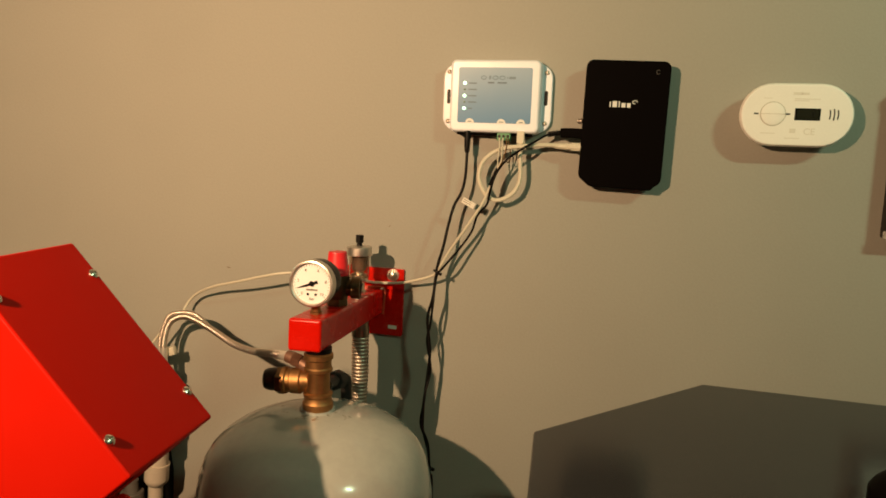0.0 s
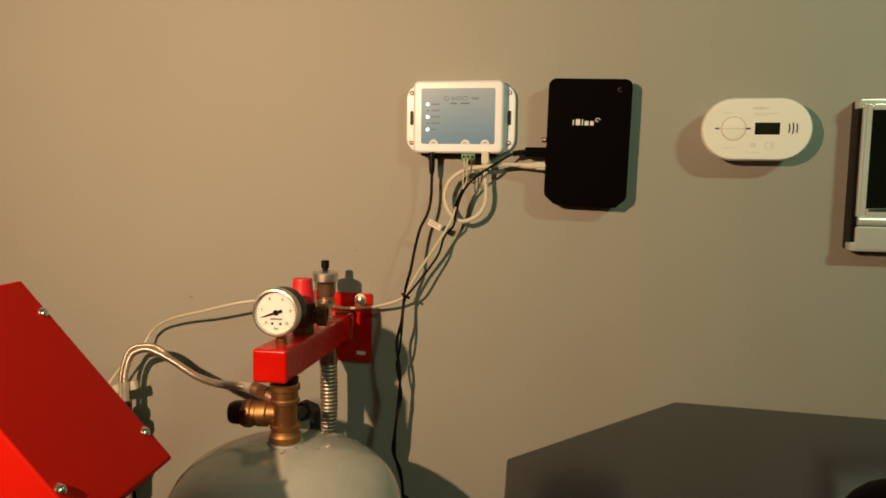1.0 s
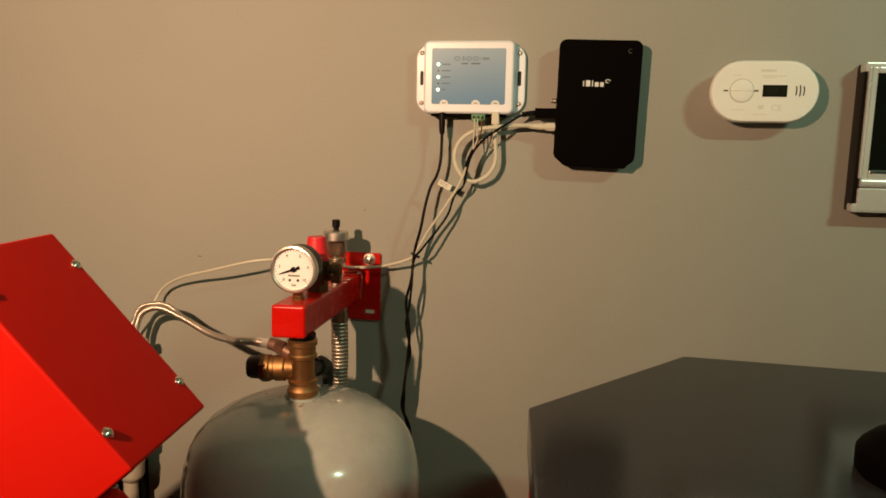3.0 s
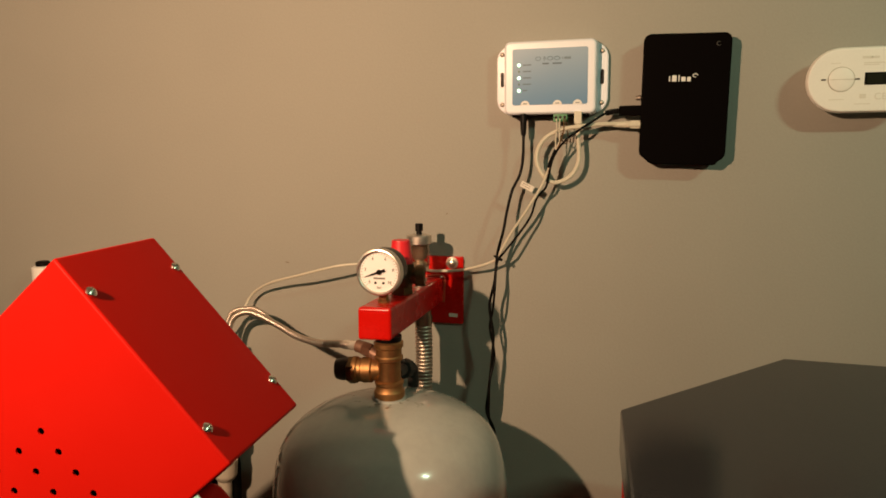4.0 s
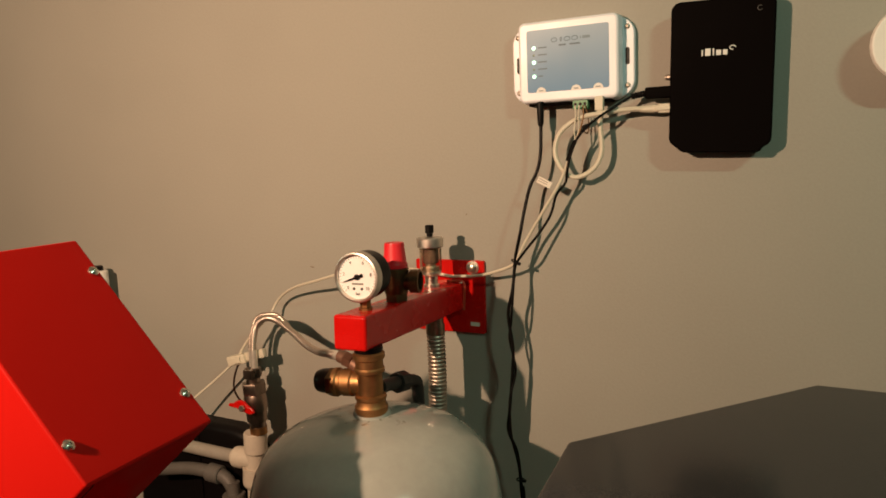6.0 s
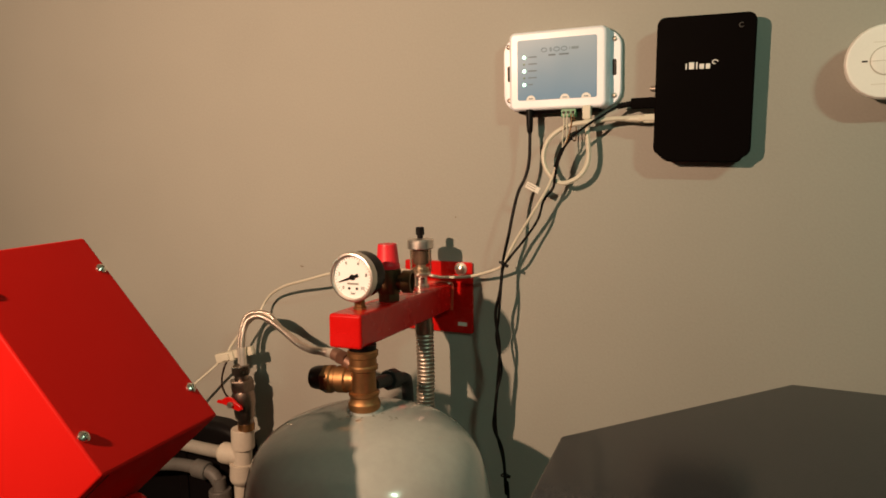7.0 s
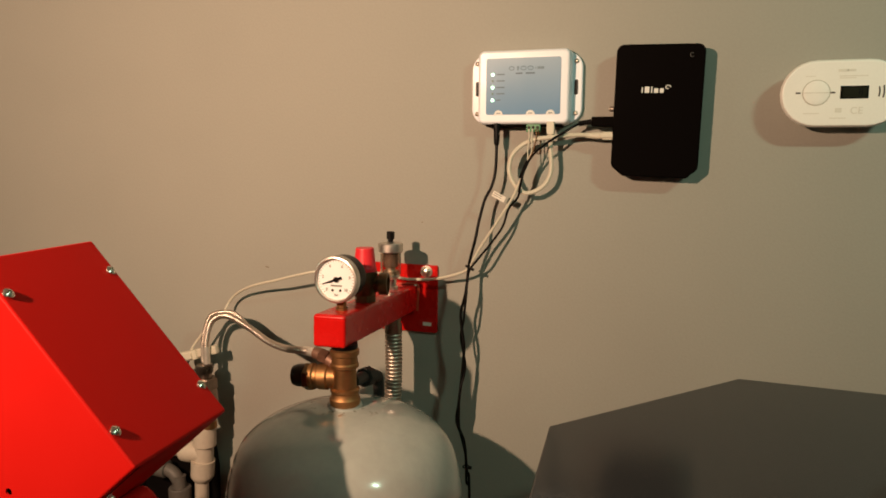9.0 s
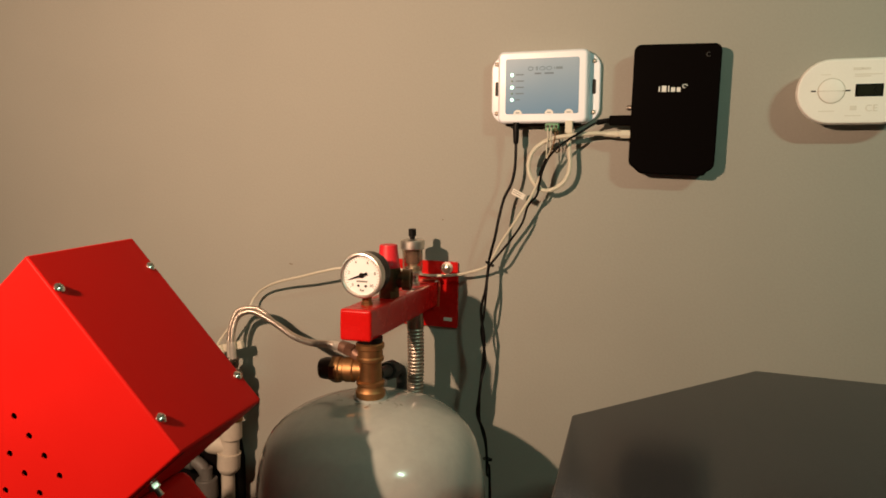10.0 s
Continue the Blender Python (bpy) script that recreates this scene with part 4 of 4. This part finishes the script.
sensor = cable([(0.0560, -0.041, 1.4700), (0.0440, -0.042, 1.4410), (0.0190, -0.044, 1.4000), (-0.0070, -0.040, 1.3610), (-0.0260, -0.040, 1.3265), (-0.0340, -0.038, 1.3190), (-0.0560, -0.036, 1.3105), (-0.0900, -0.026, 1.3010), (-0.1300, -0.022, 1.2975), (-0.1460, -0.024, 1.2985),
                (-0.1940, -0.036, 1.3082), (-0.2364, -0.054, 1.3116), (-0.2815, -0.066, 1.3096), (-0.3177, -0.069, 1.3022), (-0.3670, -0.062, 1.2885), (-0.4235, -0.046, 1.2726), (-0.4639, -0.030, 1.2546), (-0.4846, -0.026, 1.2366), (-0.4924, -0.034, 1.2180),
                (-0.5078, -0.040, 1.2021), (-0.5265, -0.046, 1.1822), (-0.5463, -0.052, 1.1552), (-0.5560, -0.055, 1.1380), (-0.5800, -0.058, 1.1170), (-0.6150, -0.065, 1.0880), (-0.6600, -0.080, 1.0500), (-0.7000, -0.100, 1.0100)], 0.0023, CREAM,
               "thin cream sensor cable along the wall to the red housing", "sensor_cable")
part("splice", tube([(0.0660, -0.041, 1.497), (0.0610, -0.041, 1.486), (0.0550, -0.041, 1.470)], 0.0032, 8, 4), RUBBER, sensor, "black heat-shrink splice")
for k, mcol in ((0, CREAM), (1, CREAM), (2, BRASS_DULL)):
    part("core", tube([(0.0655 + 0.0055 * k, -0.036, 1.545), (0.0665 + 0.004 * k + 0.003 * (k == 2), -0.038, 1.530), (0.0690 + 0.002 * k - 0.004 * (k == 0), -0.040, 1.512), (0.0660, -0.041, 1.496)], 0.0010, 6, 6), mcol, sensor)
part("core", tube([(0.0790, -0.034, 1.545), (0.0830, -0.032, 1.525), (0.0810, -0.030, 1.507), (0.0730, -0.034, 1.512), (0.0700, -0.038, 1.500)], 0.0009, 6, 6), BRASS_DULL, sensor)


cable([(-0.5560, -0.050, 1.1310), (-0.5600, -0.056, 1.1180), (-0.5640, -0.060, 1.0990), (-0.5650, -0.060, 1.0800), (-0.5590, -0.056, 1.0620), (-0.5480, -0.050, 1.0530)], 0.0018, BROWN_PLUG,
      "thin brown wire looped beside the ball valve", "wire")


def cable_tag():
    t = thing("paper_tag", "small white paper tag folded round the sensor cable", "tag", pose(0.0215, -0.046, 1.4415, 0, 27, 0))
    part("sheet", rbox(-0.010, 0.012, -0.0012, 0.0, -0.0048, 0.0048, 0.0003, 1), PAPER, t)
    for z in (0.002, -0.001):
        part("print_bar", rbox(-0.008, 0.006, -0.0016, -0.0011, z - 0.0005, z + 0.0005), GREY_PANEL, t)
    return t


cable_tag()


def cable_tie(x, y, z, turn):
    t = thing("cable_tie", "black cable tie binding the hanging cables", "cable tie", pose(x, y, z, 0, turn, 0), "cable ties")
    part("band", tube([(0.0055 * math.cos(a), 0.0055 * math.sin(a), 0) for a in [k * math.pi / 6 for k in range(13)]], 0.0011, 6, 2), BLACK, t)
    part("head", rbox(0.004, 0.010, -0.005, 0.000, -0.002, 0.002, 0.0006, 1), BLACK, t)
    return t


cable_tie(-0.0260, -0.043, 1.3270, 25)
cable_tie(-0.0265, -0.045, 0.992, 0)


# ---- red sheet-metal housing, set at a slant ----
def panel_with_holes(w, h, holes, r, thick):
    """A sheet in x and -z with round holes through it, front face at y = 0."""
    bm = bmesh.new()
    edges = []
    for loop in [[(0, 0), (w, 0), (w, -h), (0, -h)]] + [[(cx + r * math.cos(a), cz + r * math.sin(a)) for a in [k * math.pi / 6 for k in range(12)]] for cx, cz in holes]:
        vs = [bm.verts.new((x, 0, z)) for x, z in loop]
        edges += [bm.edges.new((vs[k], vs[(k + 1) % len(vs)])) for k in range(len(vs))]
    bmesh.ops.triangle_fill(bm, use_beauty=True, use_dissolve=False, edges=edges)
    back = bmesh.ops.extrude_face_region(bm, geom=bm.faces[:])
    bmesh.ops.translate(bm, verts=[v for v in back["geom"] if isinstance(v, bmesh.types.BMVert)], vec=(0, thick, 0))
    return bm


def red_housing():
    W, H, D = 0.2168, 0.340, 0.1374
    m = pose(-0.2592, -0.7084, 1.4195, 0, 48.6, 3.7)
    h = thing("red_machine_housing", "red powder-coated sheet steel housing with vent holes and screws", "machine housing", m)
    holes = [(0.0925 + 0.0226 * i - 0.0010 * j, -(0.1166 + 0.0300 * j)) for i in range(4) for j in range(4)]
    rim = 0.0026
    part("front_panel", panel_with_holes(W - 2 * rim, H - 2 * rim, [(x - rim, z + rim) for x, z in holes], 0.0032, 0.0015), RED, h, "red front panel with round vent holes", pose(rim, 0.0001, -rim))
    # added sheet, its dark colour gives the shade seen through the holes
    part("inner_liner", rbox(0.006, W - 0.006, 0.020, 0.022, -H + 0.006, -0.006), DARK_IN, h, "near-black sheet standing in for the shade behind the vent holes")
    shell = rbox(0.0, W, 0.0, D, -H, 0.0, rim, 3)
    bmesh.ops.delete(shell, geom=[f for f in shell.faces if f.normal.y < -0.99 and f.calc_area() > 0.01], context="FACES")
    part("side_cover", shell, RED, h, "folded red side cover with rounded edges")
    for x in (0.0385, 0.1825):
        for y in (0.0075, D - 0.0075):
            screw_head(0.0052, pose(x, y, -0.0003), h)
    for z, zz in ((-0.060, -0.075), (-0.25, -0.25)):
        sc = part("edge_screw", moved(joined(hexagon(0.0055, 0.006), lathe([(0, 0.006), (0.003, 0.006), (0.003, 0.014), (0, 0.0145)], 10)), pose(W, 0.035, zz, 0, 90, 0)), ZINC, h)
        screw_head(0.0050, pose(0.0, 0.013, z, 0, -90, 0), h)
    part("seam", rbox(W - 0.0006, W + 0.0005, 0.0085, 0.0097, -H + 0.004, -0.004), DARK_IN, h, "dark gap between front panel and cover")
    part("feed_duct", joined(rbox(W, W + 0.10, 0.024, D - 0.010, -0.300, -0.112, 0.012, 3)), RED, h, "red lower duct")
    part("stand", moved(rbox(-0.03, 0.03, -0.03, 0.03, -1.25, 0.0, 0.002), m.inverted() @ pose(-0.36, -0.62, 1.25)), RED, h, "red support post")
    return h


red_housing()


def black_pump():
    m = thing("pump_housing", "black rounded pump insulation shell on the wall behind the pipes", "pump", pose(-0.690, 0, 0.805))
    arch = [(-0.17, -0.16), (0.15, -0.16), (0.155, 0.10), (0.148, 0.150), (0.130, 0.178), (0.09, 0.190), (0.0, 0.193), (-0.10, 0.190), (-0.15, 0.175), (-0.17, 0.13)]
    part("shell", prism(arch, -0.002, -0.040, 0.015, 4), BLACK, m)
    part("rib", prism([(-0.01, -0.16), (0.01, -0.16), (0.01, 0.17), (-0.01, 0.17)], -0.039, -0.045, 0.002), BLACK, m)
    return m


black_pump()


def white_valve():
    v = thing("vent_valve", "white capped vent valve behind the red housing", "valve", pose(-0.918, -0.042, 1.208))
    part("body", lathe([(1.16 * r, 1.16 * z) for r, z in [(0.0, -0.02), (0.010, -0.02), (0.010, 0.02), (0.018, 0.024), (0.018, 0.064), (0.015, 0.066), (0.0, 0.066)]], 20), IVORY, v)
    part("cap", lathe([(1.16 * r, 1.16 * z) for r, z in [(0.0, 0.066), (0.011, 0.066), (0.011, 0.072), (0.009, 0.074), (0.0, 0.074)]], 16), BLACK, v, "black cap")
    part("riser", lathe([(1.16 * r, 1.16 * z) for r, z in [(0.0, -1.0413), (0.009, -1.0413), (0.009, -0.02), (0.0, -0.02)]], 12), PVC, v)
    return v


white_valve()


# ---- boiler with dark grey hood ----
def boiler():
    b = thing("boiler", "red boiler with dark grey chamfered steel hood", "boiler", pose(0, 0, 0))
    top = [(0.178, -0.484), (0.362, -0.267), (0.800, -0.294), (0.980, -0.500), (0.965, -0.880), (0.200, -0.840)]
    cx, cy = 0.57, -0.56
    wide = [(cx + (x - cx) * 0.992, cy + (y - cy) * 0.990) for x, y in top]
    part("hood", plan_prism(top, 1.205, 1.250, 0.003), HOOD, b, "dark grey enamelled hood")
    part("body", plan_prism(wide, 0.08, 1.200, 0.004), RED, b, "red boiler body")
    part("plinth", plan_prism([(cx + (x - cx) * 0.95, cy + (y - cy) * 0.95) for x, y in top], 0.0, 0.08), BLACK, b)
    part("hood_joint", plan_prism([(cx + (x - cx) * 0.985, cy + (y - cy) * 0.985) for x, y in top], 1.198, 1.207), BLACK, b)
    return b


boiler()


def black_cover():
    k = thing("black_round_cap", "black domed cap resting on the boiler hood", "cap", pose(0.500, -0.580, 1.250))
    part("dome", lathe([(0.94 * r, 0.94 * z) for r, z in [(0.0, 0.0), (0.054, 0.0), (0.056, 0.003), (0.056, 0.019), (0.053, 0.024), (0.044, 0.033), (0.030, 0.041), (0.014, 0.046), (0.0, 0.047)]], 36), BLACK_MATT, k)
    return k


black_cover()


# ---- small marks on the wall ----
def wall_mark(x, z, w, h, turn):
    bm = prism([(-w / 2, 0), (-w * 0.2, h / 2), (w * 0.3, h * 0.4), (w / 2, 0), (w * 0.1, -h / 2)], 0.001, -0.0006)
    ob = finish(bm, "paint_chip", mat("chip", (0.20, 0.16, 0.12), 0.7), at=pose(x, 0, z, 0, turn, 0))
    return tagged(ob, "tiny chipped spot in the wall paint", "wall mark", "paint chips")


wall_mark(-0.420, 1.300, 0.009, 0.0025, 10)
wall_mark(-0.120, 1.392, 0.004, 0.002, -30)
